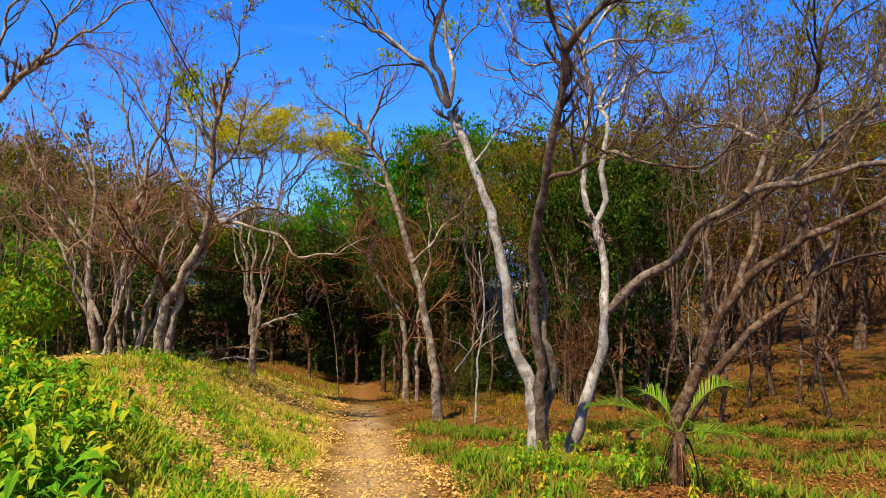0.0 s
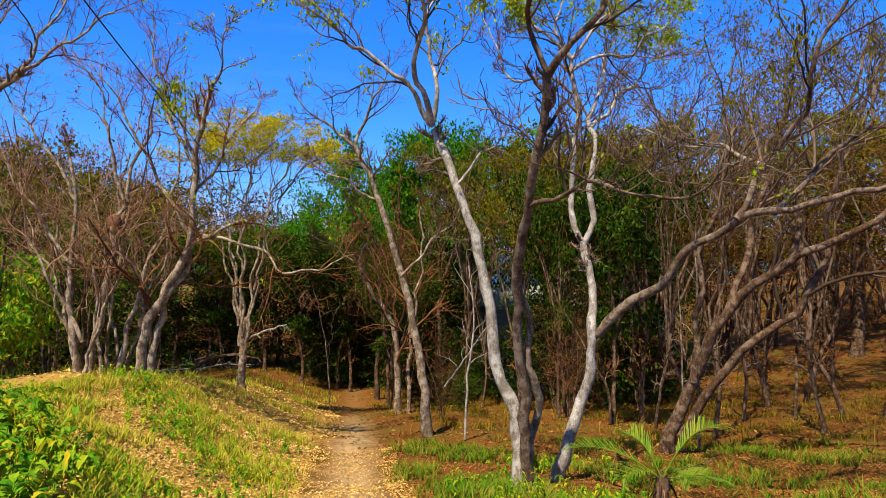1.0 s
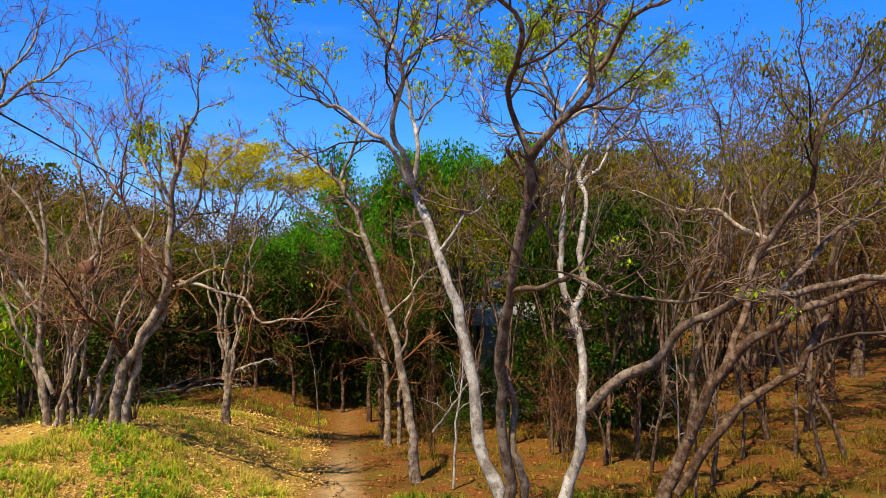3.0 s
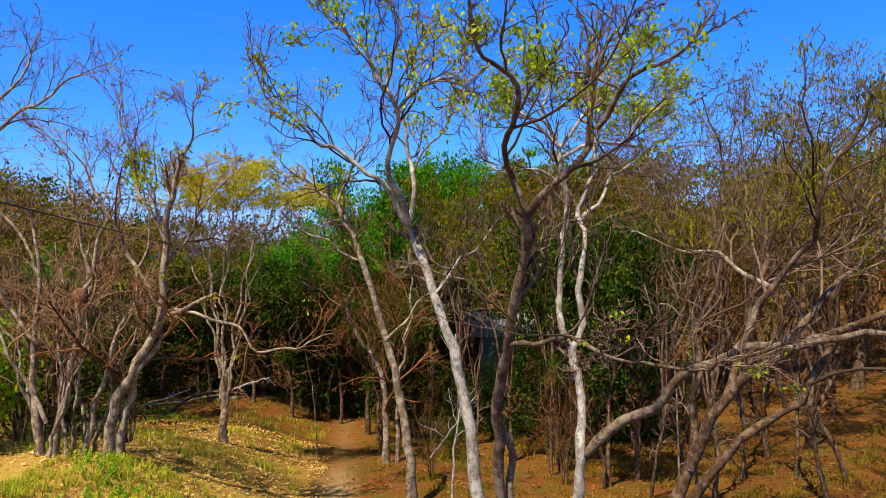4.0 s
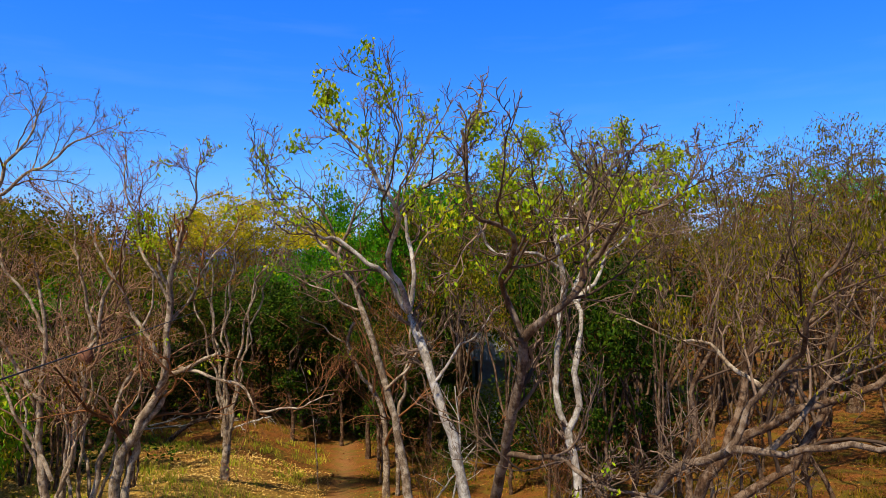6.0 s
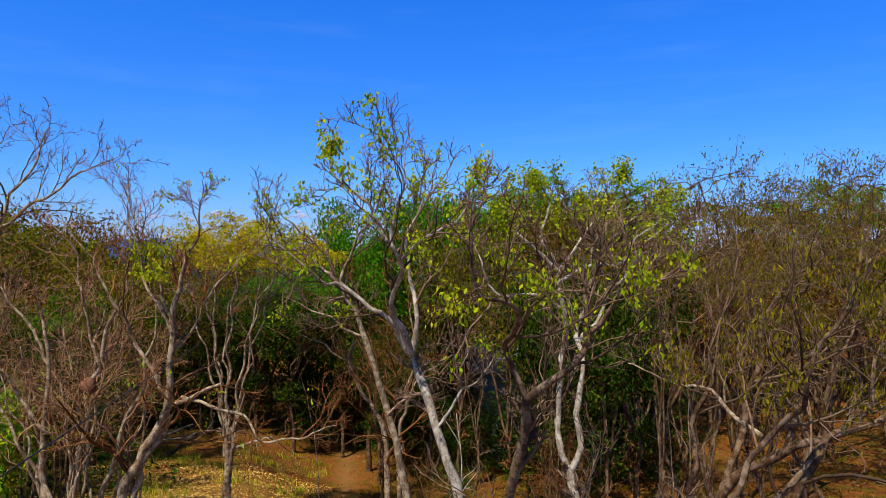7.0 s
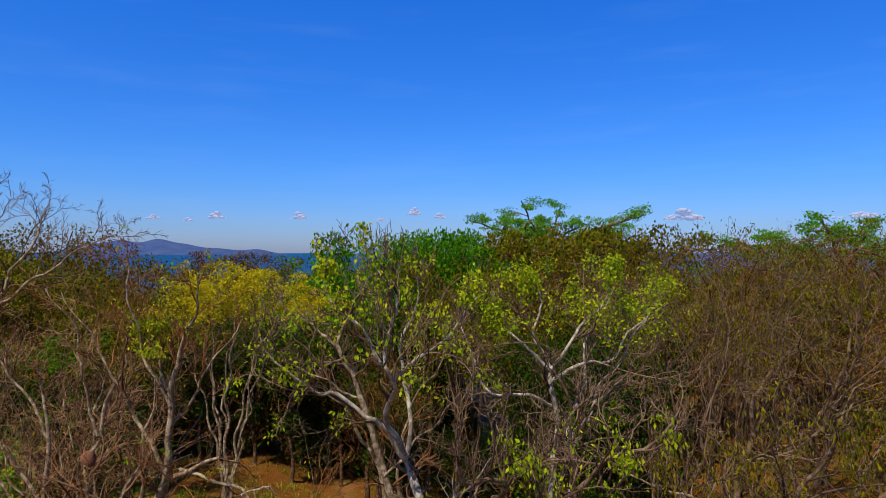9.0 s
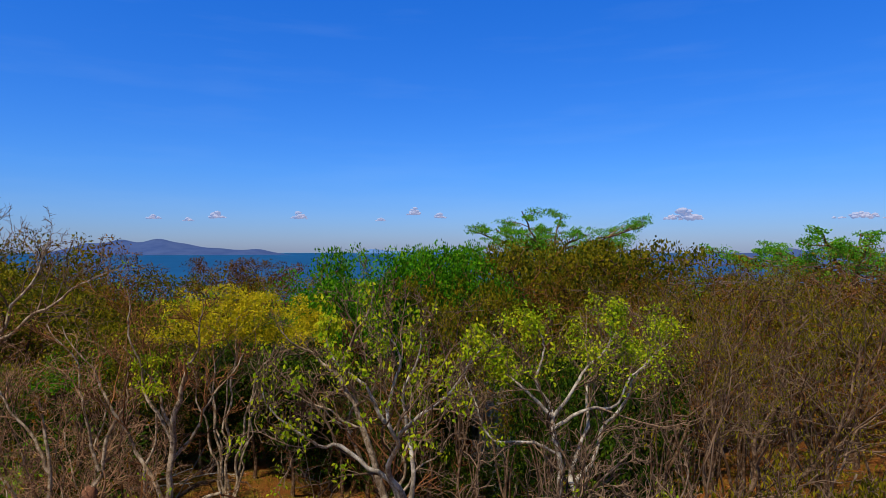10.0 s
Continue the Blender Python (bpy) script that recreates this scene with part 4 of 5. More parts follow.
# grey tangles between the stems
for x, y, top, w in ((4.9, 23.0, 0.2, 0.7), (5.2, 25.4, 0.8, 0.7), (0.2, 25.2, -1.2, 0.6)):
    plant("tangle", x, y, top, w)
for k in range(5):
    plant("tangle", wood.uniform(20, 40), wood.uniform(40, 50), wood.uniform(-1.6, 0.4), wood.uniform(0.9, 1.3))
# dry wood of the right-hand slope
for x, y, top, w in ((14.2, 27.2, 8.3, 1.05), (10.8, 27.6, 8.1, 1.0), (19.6, 27.0, 8.3, 1.1), (17.0, 29.4, 8.4, 1.1), (23.4, 29.6, 8.4, 1.1)):
    plant("olive", x, y, top, w)
for x, y, top, w in ((8.6, 19.6, 8.8, 0.8), (12.6, 20.6, 8.9, 0.85), (7.2, 21.0, 8.3, 0.7), (15.9, 22.6, 9.2, 1.0), (18.8, 20.2, 9.1, 0.9), (11.4, 23.6, 8.4, 0.8), (2.2, 32, 6.8, 0.7)):
    plant("sage", x, y, top, w)
stand(["crown", "olive", "crown", "moss"], 18, 38, 27, 46, 6.0, 6.4, 7.4, 1.3)
for x, y, top, w in ((16.3, 31.5, 7.2, 1.0), (12.4, 30.5, 6.8, 1.0), (10.6, 33.5, 6.8, 0.9), (13.8, 16.8, 8.2, 0.85), (17.2, 19.4, 7.6, 0.9)):
    plant("crown", x, y, top, w)
for x, y, top, w in ((-16.5, 23.5, 3.4, 0.8),):
    plant("shade", x, y, top, w)
for x, y, top, w in ((-20.5, 28.5, 4.4, 0.9), (-17.6, 33.5, 4.2, 0.8)):
    plant("green", x, y, top, w)
# dry wood on the left-hand bank
for x, y, top, w in ((-11.4, 20.2, 6.5, 0.85), (-13.4, 22, 6.8, 0.9), (-9.6, 21.6, 6.0, 0.8), (-12.6, 18.2, 6.2, 0.75), (-15.3, 19.6, 7.0, 0.85)):
    plant("bare", x, y, top, w)
for x, y, top, w in ((-18.5, 25.5, 4.4, 0.8), (-23, 33.5, 6.0, 1.2), (-19, 34.5, 5.6, 1.0)):
    plant("moss", x, y, top, w)
for x, y, top, w in ((-12.5, 18.8, 1.7, 1.3), (-13.8, 20, 2.0, 1.5), (-15.2, 22.5, 1.9, 1.7), (-17.5, 25.5, 1.6, 2.0), (-11.9, 16.6, 0.9, 1.0)):
    plant("lime", x, y, top, w)
stand(["far_olive", "far_moss"], 15, 46, 49, 54, 6.5, 2.6, 3.6, 0.8)
# the wood that runs down to the sea
stand(["far_moss", "far_olive", "far_moss"], -46, -26, 46, 60, 8.5, 7.4, 8.4, 1.0)
stand(["far_moss", "far_olive"], -62, -38, 63, 72, 8.5, 9.6, 10.6, 1.1)
stand(["far_moss", "far_olive"], -35, -16, 54, 66, 7.0, 6.7, 7.4, 0.9)
stand(["far_moss", "far_olive"], -15, -7, 55, 66, 7.5, 3.4, 4.4, 0.9)
stand(["far_moss", "far_olive", "far_green"], -5, 14, 51, 64, 7.5, 6.2, 7.4, 1.0)
stand(["far_olive", "far_moss", "far_olive"], 16, 44, 48, 64, 8.0, 6.0, 7.2, 1.0)
for x, y, top in ((-6.2, 48, 8.3), (-1.2, 49, 8.7), (3.6, 50, 8.8), (-9.0, 51, 7.9), (-3.6, 52.5, 8.6), (1.2, 53, 8.8), (-6.6, 54, 8.3)):
    plant("far_green", x, y, top, 0.9)
for x, y, top in ((8.2, 49, 9.5), (12.8, 50, 9.2), (17.5, 51, 8.6)):
    plant("far_moss", x, y, top, 1.0)
stand(["far_moss", "far_olive"], -66, 66, 69, 76, 8.0, -3.4, -2.0, 1.1)
stand(["far_moss", "far_olive", "far_moss", "far_green"], -70, 90, 78, 106, 17, 4.0, 5.4, 1.6)


def umbrella_tree(x, y, z0, z1, w, seed, label):
    """A wide flat-topped tree whose limbs fan out under layered foliage."""
    rng = np.random.default_rng(seed)
    b = gz(x, y)
    limbs = [([(x, y, b), (x + 0.2, y, b + (z0 - b) * 0.4), (x, y, b + (z0 - b) * 0.7)], 0.4, 0.3)]
    for k in range(9):
        a = k * 0.7 + rng.random() * 0.4
        d = w * (0.35 if k % 4 == 1 else 0.55 + 0.4 * rng.random())
        t = z0 + (z1 - z0) * (1.0 if k % 4 == 1 else 0.25 + 0.4 * rng.random())
        limbs.append(([(x, y, b + (z0 - b) * 0.65), (x + 0.35 * d * math.cos(a), y + 0.35 * d * math.sin(a), z0 - 0.6), (x + d * math.cos(a), y + d * math.sin(a), t)], 0.2, 0.05))
    lv = [dict(count=9, lo=0.4, angle=60, ratio=0.34, n=6, up=0.05, wig=0.16, rmin=0.02), dict(count=8, lo=0.2, angle=55, ratio=0.55, n=4, up=0.1, rmin=0.012)]
    return tree_parts("tree", (x, y, b), limbs, BARK_BROWN, TWIG_BROWN, LEAF_FRESH, seed, lv, None, label, "tree", 6, flat=0.4, clump=(2, 0.42, 16, 0.16, 0.35))


umbrella_tree(9.8, 55, 9.6, 12.4, 8.6, 61, "wide umbrella-shaped tree with bright green layered foliage")
umbrella_tree(27.0, 41, 8.3, 10.3, 9.0, 62, "spreading flat-topped green tree above the dry wood")


# ---- sky backdrop: small fair-weather clouds far off ----
def cloud_mesh(seed, w, h):
    """Heaped puffs on a level base."""
    rng = np.random.default_rng(seed)
    bm = bmesh.new()
    peak = rng.uniform(-0.4, 0.4)
    for k in range(46):
        u = np.clip(rng.normal(peak, 0.5), -1, 1)
        r = h * (0.08 + 0.20 * rng.random() ** 2) * (1.15 - 0.7 * abs(u))
        m = Matrix.Translation((u * w * 0.5, rng.uniform(-0.3, 0.3) * w * 0.3, r * 0.3 + h * 0.8 * rng.random() * max(0.0, 1 - abs(u - peak)) ** 1.5)) @ Matrix.Diagonal((1.7, 1.3, 0.8, 1))
        bmesh.ops.create_icosphere(bm, subdivisions=2, radius=r, matrix=m)
    for v in bm.verts:
        v.co += Vector(noise.noise_vector(v.co * (6.0 / h))) * h * 0.13 + Vector(noise.noise_vector(v.co * (17.0 / h))) * h * 0.05
    me = bpy.data.meshes.new("cloud")
    bm.to_mesh(me)
    bm.free()
    for p in me.polygons:
        p.use_smooth = True
    return me


def cloud_material():
    """Solid puffs: an added blue-white glow, mottled by noise, lifts their shaded undersides."""
    m, nd, ln, b = basic("cloud", 1.0, 0.0)
    b.inputs["Base Color"].default_value = (0.17, 0.18, 0.22, 1)
    c = nd.new("ShaderNodeTexCoord").outputs["Object"]
    ln.new(ramp(nd, ln, noise_tex(nd, ln, c, 0.02, 4), [(0.35, (0.22, 0.36, 0.72)), (0.65, (0.52, 0.52, 0.72))]), b.inputs["Emission Color"])
    b.inputs["Emission Strength"].default_value = 0.6
    return m


CLOUD = cloud_material()
for k, (x, z, w, h) in enumerate(((-1440, 215, 120, 75), (-905, 210, 150, 62), (-190, 235, 110, 70), (-20, 215, 90, 55), (-400, 195, 80, 40), (1570, 205, 330, 105), (2650, 215, 420, 70), (-1850, 210, 130, 40), (-1620, 196, 90, 35))):
    c = part("cloud", cloud_mesh(70 + k, w * 0.85, h * 0.75), CLOUD)
    c.location = (x, 4000, z)
    tagged(c, "small white fair-weather cloud low over the sea", "cloud", "clouds", "structure")


# ---- hut glimpsed beyond the trees ----
def plain(name, col, rough=0.8, vary=0.35, scale=6.0):
    m, nd, ln, b = basic(name, rough, 0.25)
    c = nd.new("ShaderNodeTexCoord").outputs["Object"]
    n = noise_tex(nd, ln, c, scale, 5, 0.65)
    dark = tuple(v * (1 - vary) for v in col)
    ln.new(ramp(nd, ln, n, [(0.3, dark), (0.65, col)]), b.inputs["Base Color"])
    return m


def box_mesh(name, sx, sy, sz, bevel=0.01):
    bm = bmesh.new()
    bmesh.ops.create_cube(bm, size=1, matrix=Matrix.Translation((0, 0, sz / 2)) @ Matrix.Diagonal((sx, sy, sz, 1)))
    bmesh.ops.bevel(bm, geom=bm.edges[:], offset=bevel, segments=1, affect="EDGES")
    me = bpy.data.meshes.new(name)
    bm.to_mesh(me)
    bm.free()
    return me


def corrugated(w, d, rise):
    """A thin sheet of corrugated roofing that slopes towards the front."""
    n = 120
    x = np.linspace(-w / 2, w / 2, n)
    wave = 0.03 * np.sin(np.arange(n) * 1.6)
    V = []
    for off in (0, 0.02):
        for y, z in ((-d / 2, 0), (d / 2, rise)):
            V.append(np.stack([x, np.full(n, y), z + wave + off], -1))
    V = np.concatenate(V)
    i = np.arange(n - 1)[:, None]
    return mesh_from("roof", V, np.concatenate([i + (0, 1, n + 1, n), i + (2 * n, 3 * n, 3 * n + 1, 2 * n + 1), i + (0, 2 * n, 2 * n + 1, 1)]))


HUT = new("house")
HUT.location = (6.0, 44, gz(6.0, 44))
tagged(HUT, "pale blue house with a grey metal roof among trees", "house")
for nm, mesh, mat, at in (("wall", box_mesh("wall", 6.4, 0.2, 6.0), plain("pale_blue_wall", (0.25, 0.29, 0.32)), (0, -2.0, 0)), ("wall", box_mesh("wall", 0.2, 4.2, 6.0), plain("grey_wall", (0.288, 0.302, 0.317)), (-3.1, 0, 0)),
                          ("wall", box_mesh("wall", 0.2, 4.2, 6.0), plain("grey_wall_end", (0.288, 0.302, 0.317)), (3.1, 0, 0)), ("roof", corrugated(7.6, 6, 1.0), plain("grey_metal_roof", (0.26, 0.25, 0.235), 0.6), (0, 0, 6.05))):
    part(nm, mesh, mat, HUT).location = at


# ---- overhead cable ----
def line_thing(name, pts, r, mat, label, category, n=40, sides=6):
    P = bend(pts, n)
    v, f = tubes(P[None], np.full((1, n), r), sides)
    return tagged(part(name, mesh_from(name, v, f), mat), label, category)


line_thing("cable", [(-1.2, -2, 4.8), (-3.07, 6, 4.42), (-4.2, 11, 4.2), (-5.6, 17.2, 3.95)], 0.0085, plain("black_rubber", (0.02, 0.02, 0.022), 0.6), "thin black overhead cable slung between trees", "cable")


# ---- ground cover ----
cover = np.random.default_rng(77)


def strew(n, x0, x1, y0, y1, keep):
    """n places over a stretch of the plan, thinned by keep(x, y)."""
    x, y = cover.uniform(x0, x1, n), cover.uniform(y0, y1, n)
    k = cover.random(n) < keep(x, y)
    return x[k], y[k]


def off_path(x, y):
    return np.abs(x - path_x(y))


def patchy(x, y, s, seed):
    return 0.5 + 0.25 * (np.sin(s * x + seed) * np.sin(s * 1.3 * y + 2 * seed) + np.sin(s * 2.3 * x + 1.7 * s * y + seed) + 0.8 * np.sin(s * 3.1 * y - s * 1.9 * x))


def litter_mesh(x, y, size):
    """Dry curled leaves lying on the earth."""
    n = len(x)
    a = cover.uniform(0, 6.28, n)
    c = np.stack([x, y, ground_z(x, y) + 0.012 + 0.03 * cover.random(n)], -1)
    D = unit(np.stack([np.cos(a), np.sin(a), cover.normal(0, 0.3, n)], -1))
    S = unit(np.cross(D, np.array([0, 0, 1.0]) + cover.normal(0, 0.35, (n, 3))))
    s = (size * (0.5 + cover.random(n)))[:, None]
    N = np.cross(S, D) * np.sign(cover.random((n, 1)) - 0.35)
    V = np.stack([c, c + D * s * 0.5 + S * s * 0.26 + N * s * 0.10, c + D * s, c + D * s * 0.5 - S * s * 0.26 + N * s * 0.10], 1).reshape(-1, 3)
    j = np.arange(n)[:, None] * 4
    return mesh_from("litter", V, np.concatenate([j + (0, 1, 2), j + (0, 2, 3)], 1).reshape(-1, 3), False)


def grass_mesh(x, y, height, lean=0.5):
    """Bent blades: three joints each."""
    n = len(x)
    a = cover.uniform(0, 6.28, n)
    d = np.stack([np.cos(a), np.sin(a), np.zeros(n)], -1)
    w = np.stack([-np.sin(a), np.cos(a), np.zeros(n)], -1)
    b = np.stack([x, y, ground_z(x, y) - 0.02], -1)
    h = (height * (0.45 + 0.9 * cover.random(n)))[:, None]
    ln_ = lean * (0.3 + cover.random((n, 1)))
    up = np.array([0, 0, 1.0])
    wd = 0.006 + 0.010 * cover.random((n, 1))
    p1, p2 = b + up * h * 0.55 + d * h * ln_ * 0.3, b + up * h * 0.95 + d * h * ln_
    V = np.stack([b - w * wd, b + w * wd, p1 + w * wd * 0.8, p1 - w * wd * 0.8, p2], 1).reshape(-1, 3)
    j = np.arange(n)[:, None] * 5
    return mesh_from("grass", V, np.concatenate([j + (0, 1, 2), j + (0, 2, 3), j + (3, 2, 4)], 1).reshape(-1, 3), False)


def herb_mesh(x, y, height, size, per):
    """Upright weeds: a stalk hidden among broad drooping leaves."""
    n = len(x)
    b = np.stack([x, y, ground_z(x, y)], -1)
    h = height * (0.5 + 0.8 * cover.random(n))
    P = b[:, None] + np.linspace(0, 1, 5)[None, :, None] * np.concatenate([cover.normal(0, 0.18, (n, 2)) * h[:, None], h[:, None]], 1)[:, None]
    v1, f1 = tubes(P, np.full((n, 5), 0.005), 3)
    k = np.repeat(np.arange(n), per)
    u = 0.25 + 0.75 * cover.random(len(k))
    i = np.minimum((u * 4).astype(int), 3)
    c = P[k, i] + (P[k, i + 1] - P[k, i]) * (u * 4 - i)[:, None]
    a = cover.uniform(0, 6.28, len(k))
    D = unit(np.stack([np.cos(a), np.sin(a), cover.normal(0.0, 0.45, len(k))], -1))
    s = size * (0.5 + 0.8 * cover.random(len(k)))
    S = unit(np.cross(D, np.array([0, 0, 1.0]) + cover.normal(0, 0.3, (len(k), 3))))
    s = s[:, None]
    dip = np.array([0, 0, 1.0])
    mid, tip = c + D * s * 0.5 + dip * 0.02, c + D * s - dip * s * 0.3
    V = np.stack([c, c + D * s * 0.25 + S * s * 0.17 + dip * 0.03, c + D * s * 0.6 + S * s * 0.17 + dip * 0.02, tip, c + D * s * 0.6 - S * s * 0.17 + dip * 0.02, c + D * s * 0.25 - S * s * 0.17 + dip * 0.03, mid], 1).reshape(-1, 3)
    j = np.arange(len(k))[:, None] * 7
    f2 = np.concatenate([j + (0, 1, 6), j + (1, 2, 6), j + (2, 3, 6), j + (6, 3, 4), j + (6, 4, 5), j + (6, 5, 0)], 1).reshape(-1, 3)
    f1 = np.concatenate([f1[:, [0, 1, 2]], f1[:, [0, 2, 3]]])
    return mesh_from("weeds", *join([(v1, f1), (V, f2)]), False)


x, y = strew(125000, -9, 1.2, 3.5, 17, lambda x, y: np.clip(0.5 + 0.6 * patchy(x, y, 0.9, 1.0), 0, 1) * np.where(off_path(x, y) < 0.8, np.where(off_path(x, y) < 0.3, 0.35, 0.25), 1) * (x < path_x(y) + 1.2))
tagged(part("leaf_litter", litter_mesh(x, y, 0.05), LITTER), "curled dry golden leaves scattered over bank and trail", "leaf litter", kind="stuff")
x, y = strew(80000, -1.5, 11, 4.5, 18, lambda x, y: np.clip(0.3 + 0.75 * patchy(x, y, 0.9, 1.0), 0, 1) * (x > path_x(y) + 0.9))
tagged(part("leaf_litter", litter_mesh(x, y, 0.055), LITTER_DARK), "curled brown leaves on the slope below the trail", "leaf litter", kind="stuff")
x, y = strew(52000, -22, 26, 16, 46, lambda x, y: np.clip(0.1 + 0.7 * patchy(x, y, 0.7, 2.0), 0, 1) * np.where(off_path(x, y) < 0.9, 0.4, 1) * ((x > path_x(y) - 0.5) | (y > 33)))
tagged(part("leaf_litter", litter_mesh(x, y, 0.12), LITTER_DARK), "dry brown leaves under the trees further off", "leaf litter", kind="stuff")
x, y = strew(32000, -18, -1.5, 16, 35, lambda x, y: np.clip(0.25 + 0.8 * patchy(x, y, 0.7, 2.0), 0, 1) * (x < path_x(y) - 0.5))
tagged(part("leaf_litter", litter_mesh(x, y, 0.10), LITTER), "golden dry leaves over the grassy bank", "leaf litter", kind="stuff")
def tufts(x, y, n, r):
    """n blades round each place."""
    return np.repeat(x, n) + cover.normal(0, r, len(x) * n), np.repeat(y, n) + cover.normal(0, r, len(x) * n)


x, y = strew(6400, -9, 11, 4.5, 18, lambda x, y: np.clip(2.6 * patchy(x, y, 0.75, 4.0) - 0.8, 0, 1) * np.clip((off_path(x, y) - 0.85) * 2.2, 0, 1) * np.where(x > path_x(y), np.where(x < path_x(y) + 3.4, 1.4, 0.6), 1.0))
left = x < path_x(y)
for half, mat, words in ((left, GRASS_BANK, "patchy yellow-green grass on the sunny bank"), (~left, GRASS, "patchy green and straw-coloured grass beside the trail")):
    gx, gy = tufts(x[half], y[half], 13, 0.07)
    tagged(part("grass", grass_mesh(gx, gy, 0.22, 0.9), mat), words, "grass", kind="stuff")
x, y = strew(6400, -22, 22, 17, 44, lambda x, y: np.clip(1.6 * patchy(x, y, 0.6, 3.0) - 0.5, 0, 1) * np.clip((off_path(x, y) - 1.0) * 1.5, 0, 1) * np.where(x < path_x(y), 1, 0.9))
left = (x < path_x(y)) & (y < 40)
for half, mat, words in ((left, GRASS_BANK, "yellow-green grass between the trees of the bank"), (~left, GRASS_DRY, "thin dry grass under the trees")):
    gx, gy = tufts(x[half], y[half], 11, 0.14)
    tagged(part("grass", grass_mesh(gx, gy, 0.30, 0.9), mat), words, "grass", kind="stuff")
x, y = strew(2100, -8.0, -1.8, 0.0, 8.6, lambda x, y: np.clip((-0.53 * np.maximum(y, 3) + 0.1 - x) * 0.9, 0, 1) * np.clip((y - 0.3 - 1.5 * patchy(x, y, 1.3, 5.0)) / 2, 0, 1) * np.clip(1.5 - y / 10, 0, 1))
tagged(part("weeds", herb_mesh(x, y, 0.62, 0.175, 11), LEAF_HERB), "lush green broad-leaved weeds with some yellow leaves", "weeds", kind="stuff")
x, y = strew(1500, -9.5, -2.6, 8.0, 17, lambda x, y: np.clip(2.2 * patchy(x, y, 0.8, 6.0) - 0.9, 0, 1) * np.clip(off_path(x, y) - 1.0, 0, 1))
tagged(part("weeds", herb_mesh(x, y, 0.30, 0.10, 9), LEAF_HERB), "small yellow-green weeds on the bank", "weeds", kind="stuff")
x, y = strew(900, -5.5, -0.8, 4.2, 9.5, lambda x, y: np.clip(2.6 * patchy(x, y, 1.2, 7.0) - 1.1, 0, 1) * np.clip((path_x(y) - 0.95 - x) * 1.5, 0, 1))
tagged(part("weeds", herb_mesh(x, y, 0.24, 0.085, 10), LEAF_HERB), "low yellowing weeds among dry leaves on the bank", "weeds", kind="stuff")
x, y = strew(520, 0.3, 4.0, 6.5, 14, lambda x, y: np.clip(2.4 * patchy(x, y, 1.1, 8.0) - 1.0, 0, 1) * np.clip(off_path(x, y) - 1.1, 0, 1))
tagged(part("weeds", herb_mesh(x, y, 0.30, 0.10, 11), LEAF_HERB), "green weeds at the trail's right edge", "weeds", kind="stuff")


# ---- young palm ----
def palm(x, y, rise, fronds, label):
    """A young palm: a short rough stem, arched ribs, each with two rows of narrow leaflets, and dead fronds hanging."""
    root = new("palm")
    z = gz(x, y)
    root.location = (x, y, z)
    rng = np.random.default_rng(9)
    stem = np.stack([np.linspace(-0.06, 0.02, 14), np.zeros(14), np.linspace(-0.1, rise + 0.05, 14)], -1)
    part("stem", mesh_from("stem", *tubes(stem[None], (0.075 + 0.018 * np.sin(np.arange(14) * 2.4) + np.linspace(0.03, 0, 14))[None], 9)), BARK_BROWN, root, "dark fibrous stem")
    dead = []
    for k in range(16):
        a0, h0 = k * 2.4, rise * (0.3 + 0.7 * rng.random())
        d = np.array([math.cos(a0), math.sin(a0), 0])
        dead.append(np.array([d * (0.07 + 0.16 * t) + np.array([0, 0, h0 + 0.1 * t - 0.55 * t * t]) for t in np.linspace(0, 1, 6)]))
    part("dead_frond", mesh_from("strips", *tubes(np.array(dead), np.linspace(0.014, 0.004, 6)[None].repeat(16, 0), 3)), TWIG_BROWN, root, "withered brown frond stubs")
    for a, out, up in fronds:
        d = np.array([math.cos(a), math.sin(a), 0])
        P = np.array([d * out * t + np.array([0, 0, rise + up * (1.9 * t - 1.05 * t * t) - 0.12 * t * t]) for t in np.linspace(0, 1, 22)])
        fr = part("frond", mesh_from("rib", *tubes(P[None], np.linspace(0.011, 0.003, 22)[None], 5)), GRASS, root)
        T = unit(np.gradient(P, axis=0))
        S = unit(np.cross(T, (0, 0, 1)))
        V, Fc = [], []
        for side in (-1, 1):
            for t in np.linspace(5, 20.9, 30):
                i = int(t)
                p = P[i] + (P[min(i + 1, 21)] - P[i]) * (t - i)
                L = 0.34 * math.sin(math.pi * (0.18 + 0.8 * (t - 6) / 16)) + 0.05
                D = unit(T[i] * 0.75 + side * S[i] * 0.7 + np.array([0, 0, 0.25]) + rng.normal(size=3) * 0.06)
                w = unit(np.cross(D, (0, 0, 1))) * 0.0055
                k = len(V)
                V += [p - w, p + w, p + D * L * 0.6 + w, p + D * L * 0.6 - w, p + D * L - np.array([0, 0, 0.06])]
                Fc += [(k, k + 1, k + 2), (k, k + 2, k + 3), (k + 3, k + 2, k + 4)]
        part("blade_fan", mesh_from("leaflets", np.array(V), Fc, False), PALM_LEAF, fr)
    return tagged(root, label, "palm")


PALM_LEAF = leaf_mat("palm_leaf", [(0.15, (0.060, 0.140, 0.008)), (0.5, (0.140, 0.240, 0.016)), (0.85, (0.25, 0.30, 0.033))], 0.45, 0.35)
palm(2.78, 7.5, 0.62, ((2.75, 1.05, 0.42), (0.35, 0.85, 0.72), (2.1, 0.6, 0.55), (0.0, 0.7, 0.10), (-1.3, 0.5, 0.3), (3.6, 0.6, 0.25)), "young palm with arching feathery green fronds on a short dark stem")


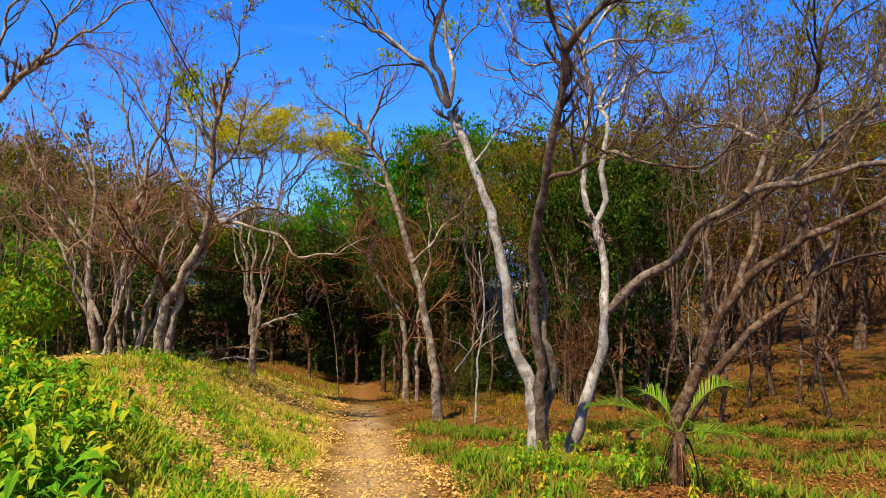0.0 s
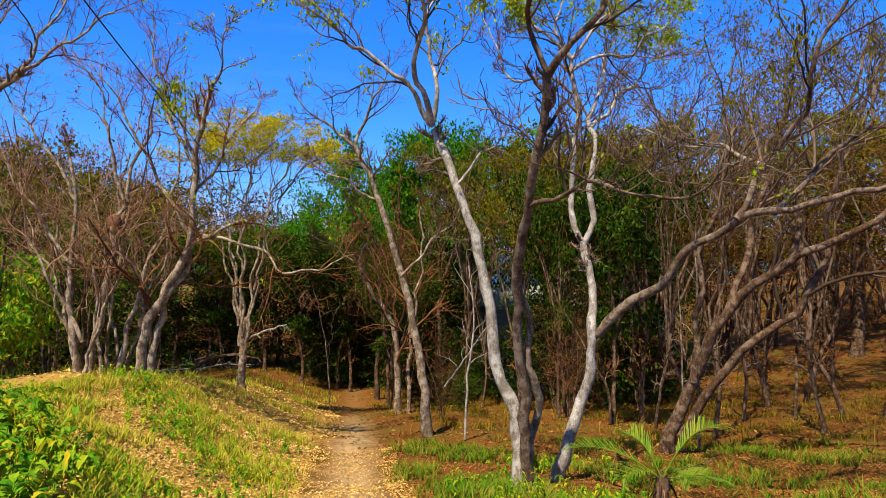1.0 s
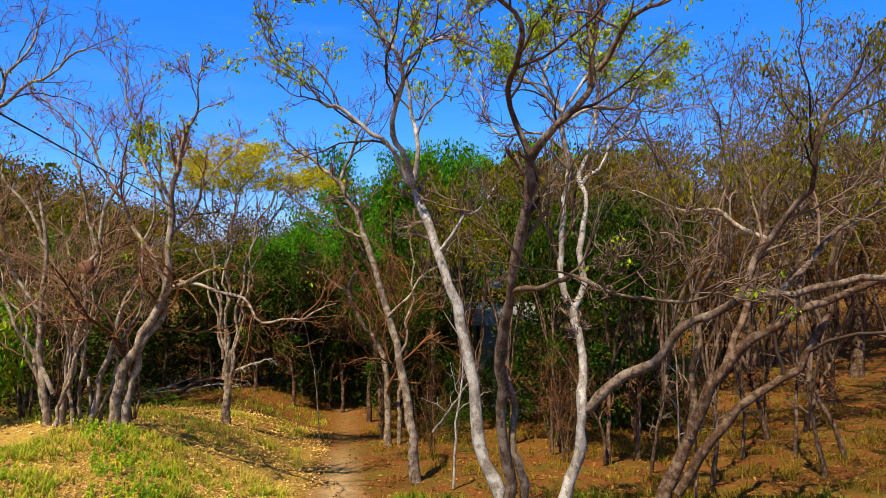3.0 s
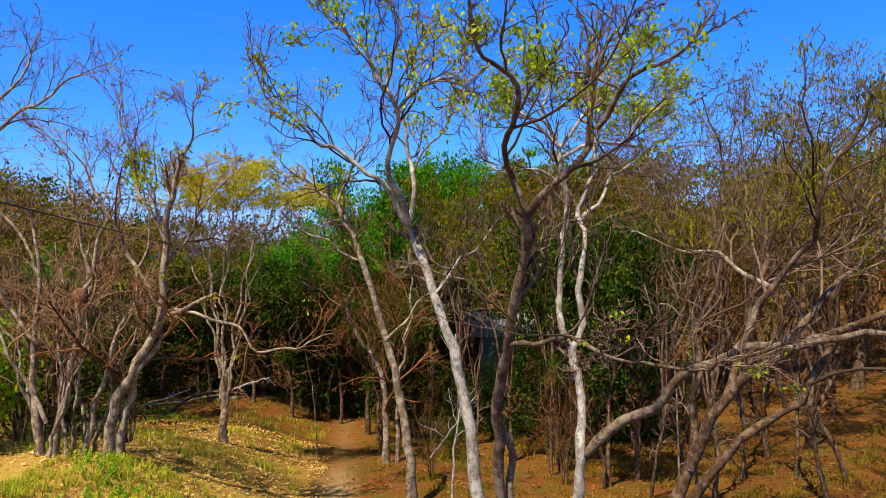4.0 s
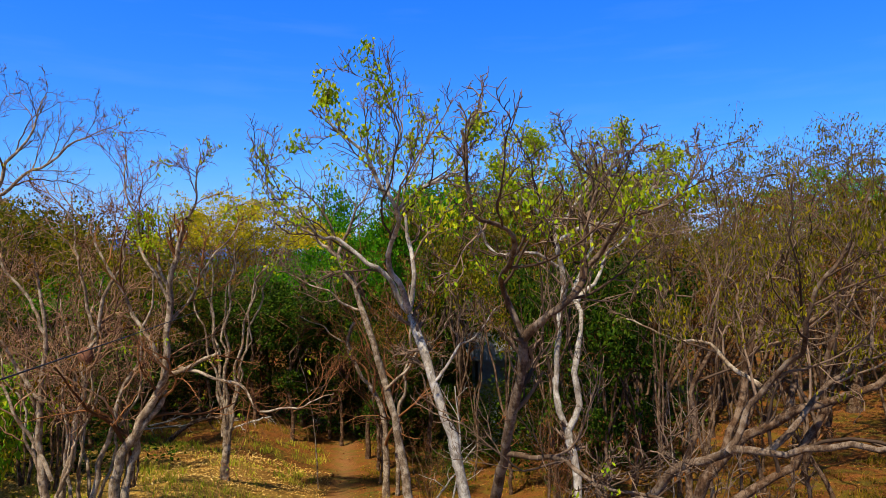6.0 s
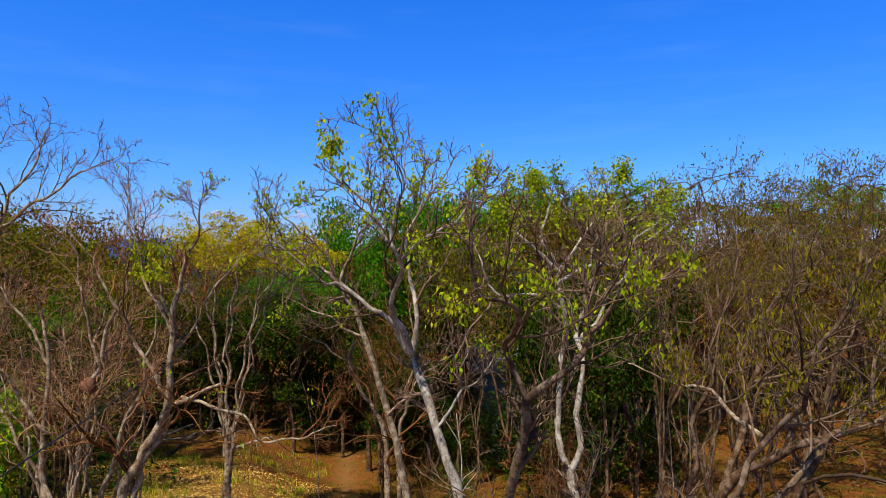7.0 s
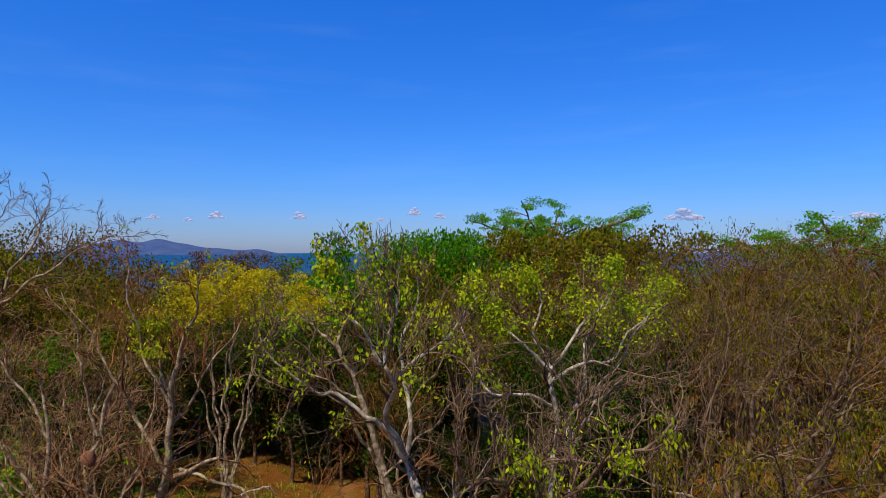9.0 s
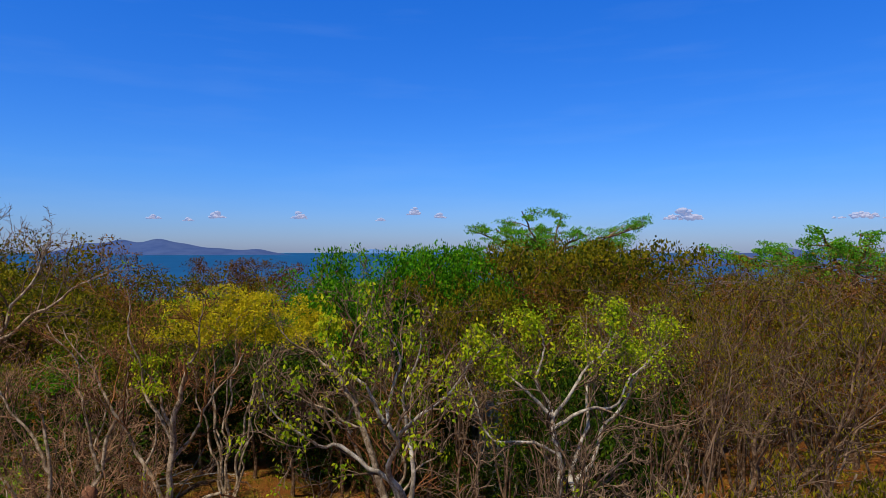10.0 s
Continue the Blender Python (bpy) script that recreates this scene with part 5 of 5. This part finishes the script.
# ---- fallen wood and thin stems ----
def stick(pts, r, mat, label, seed):
    """A dry branch with a few side shoots."""
    rng = np.random.default_rng(seed)
    P = bend(pts, 12)
    P[1:] += rng.normal(size=(11, 3)) * 0.02
    R = np.linspace(r, r * 0.4, 12)[None]
    kids = sprout(rng, P[None], R, 5, 0.3, 45, 0.35, 5, 0.1)
    sub = sprout(rng, *kids, 3, 0.3, 45, 0.5, 4, 0.1)
    root = part("branch", mesh_from("stem", *tubes(P[None], R, 7)), mat)
    tagged(part("branchwork", mesh_from("shoots", *join([tubes(*kids, 4), tubes(*sub, 3)])), mat, root), kind="stuff")
    return tagged(root, label, "branch")


def on(x, y, d=0.05):
    return (x, y, gz(x, y) + d)


stick([on(-18.4, 41.2), on(-17.0, 41.3, 0.5), on(-15.6, 41.4, 1.0)], 0.07, BARK_PALE, "pale dead branch lying across the bank", 1)
stick([on(-18.9, 39.6), on(-17.0, 39.8, 0.3), on(-15.0, 40, 0.5)], 0.07, BARK_PALE, "bleached fallen branch on dry grass", 2)
stick([(-7.75, 25.5, -1.6), (-7.0, 25.2, -1.2), (-5.9, 25, -0.9)], 0.05, BARK_PALE, "short dead side branch of a slender tree", 3)
stick([on(-5.1, 30), (-5.25, 30, -3.2), (-5.6, 30, -1.0), (-6.0, 30, 0.6)], 0.035, BARK_GREY, "thin leaning dead stem beside the trail", 4)
stick([on(6.1, 22.3), (6.0, 22.2, -2.9), (5.2, 22, -1.4), (4.4, 22, 0.0)], 0.06, BARK_BROWN, "slim dark crooked stem", 5)
stick([on(5.0, 14.2), on(5.8, 14.4, 0.12), on(6.4, 14.6, 0.1)], 0.03, BARK_BROWN, "dry twig lying on leaf litter", 6)
stick([on(14.4, 22.5), (14.0, 22.6, -2.6), (13.0, 23, -0.8), (12.6, 23.2, 1.2)], 0.10, BARK_BROWN, "dark crooked stem leaning over red earth", 7)
stick([on(13.2, 23.4), (13.25, 23.4, -1.4), (13.4, 23.6, 1.0), (13.6, 23.8, 3.2)], 0.07, BARK_BROWN, "slender upright dark stem", 8)
stick([on(7.0, 16.8), (6.9, 16.7, 0), (6.8, 16.6, 2.6)], 0.035, BARK_GREY, "thin straight sapling beside a leaning tree", 9)
stick([on(6.6, 17.0), (6.6, 17, -0.2), (6.4, 17, 2.2)], 0.03, BARK_GREY, "thin straight grey sapling", 10)
stick([on(0.9, 19), (1.0, 19, -1.6), (1.2, 19, 0.2), (1.0, 19, 1.6)], 0.04, BARK_PALE, "pale slender sapling with few shoots", 11)
stick([(0.3, 19.8, -2.2), (0.9, 19.5, -1.3), (1.6, 19.2, -0.2)], 0.035, BARK_PALE, "dead pale branch slanting between stems", 12)
stick([on(-15.0, 36.4), on(-14.3, 36.4, 0.7), on(-13.4, 36.6, 1.35), on(-12.0, 36.8, 1.5), on(-10.6, 37, 1.4)], 0.14, BARK_BROWN, "arched dark fallen limb at the clearing's edge", 13)
stick([on(-16.4, 42.2), on(-14.6, 42.0, 0.5), on(-12.8, 42.2, 0.4)], 0.06, BARK_PALE, "bleached fallen branch under dark trees", 14)


# ---- termite nest ----
def nest_mesh():
    """A lumpy ball of earth, a little taller than wide."""
    bm = bmesh.new()
    bmesh.ops.create_icosphere(bm, subdivisions=3, radius=0.19, matrix=Matrix.Diagonal((1, 1, 1.2, 1)))
    for v in bm.verts:
        v.co *= 1 + 0.16 * noise.noise(v.co * 7) + 0.06 * noise.noise(v.co * 19)
    me = bpy.data.meshes.new("nest")
    bm.to_mesh(me)
    bm.free()
    for p in me.polygons:
        p.use_smooth = True
    return me


nest = part("termite_nest", nest_mesh(), plain("nest_earth", (0.20, 0.085, 0.045), 0.95, 0.6, 14.0))
nest.location = (-8.56, 17.12, 2.78)
tagged(nest, "round brown termite nest lodged among grey stems", "termite nest")
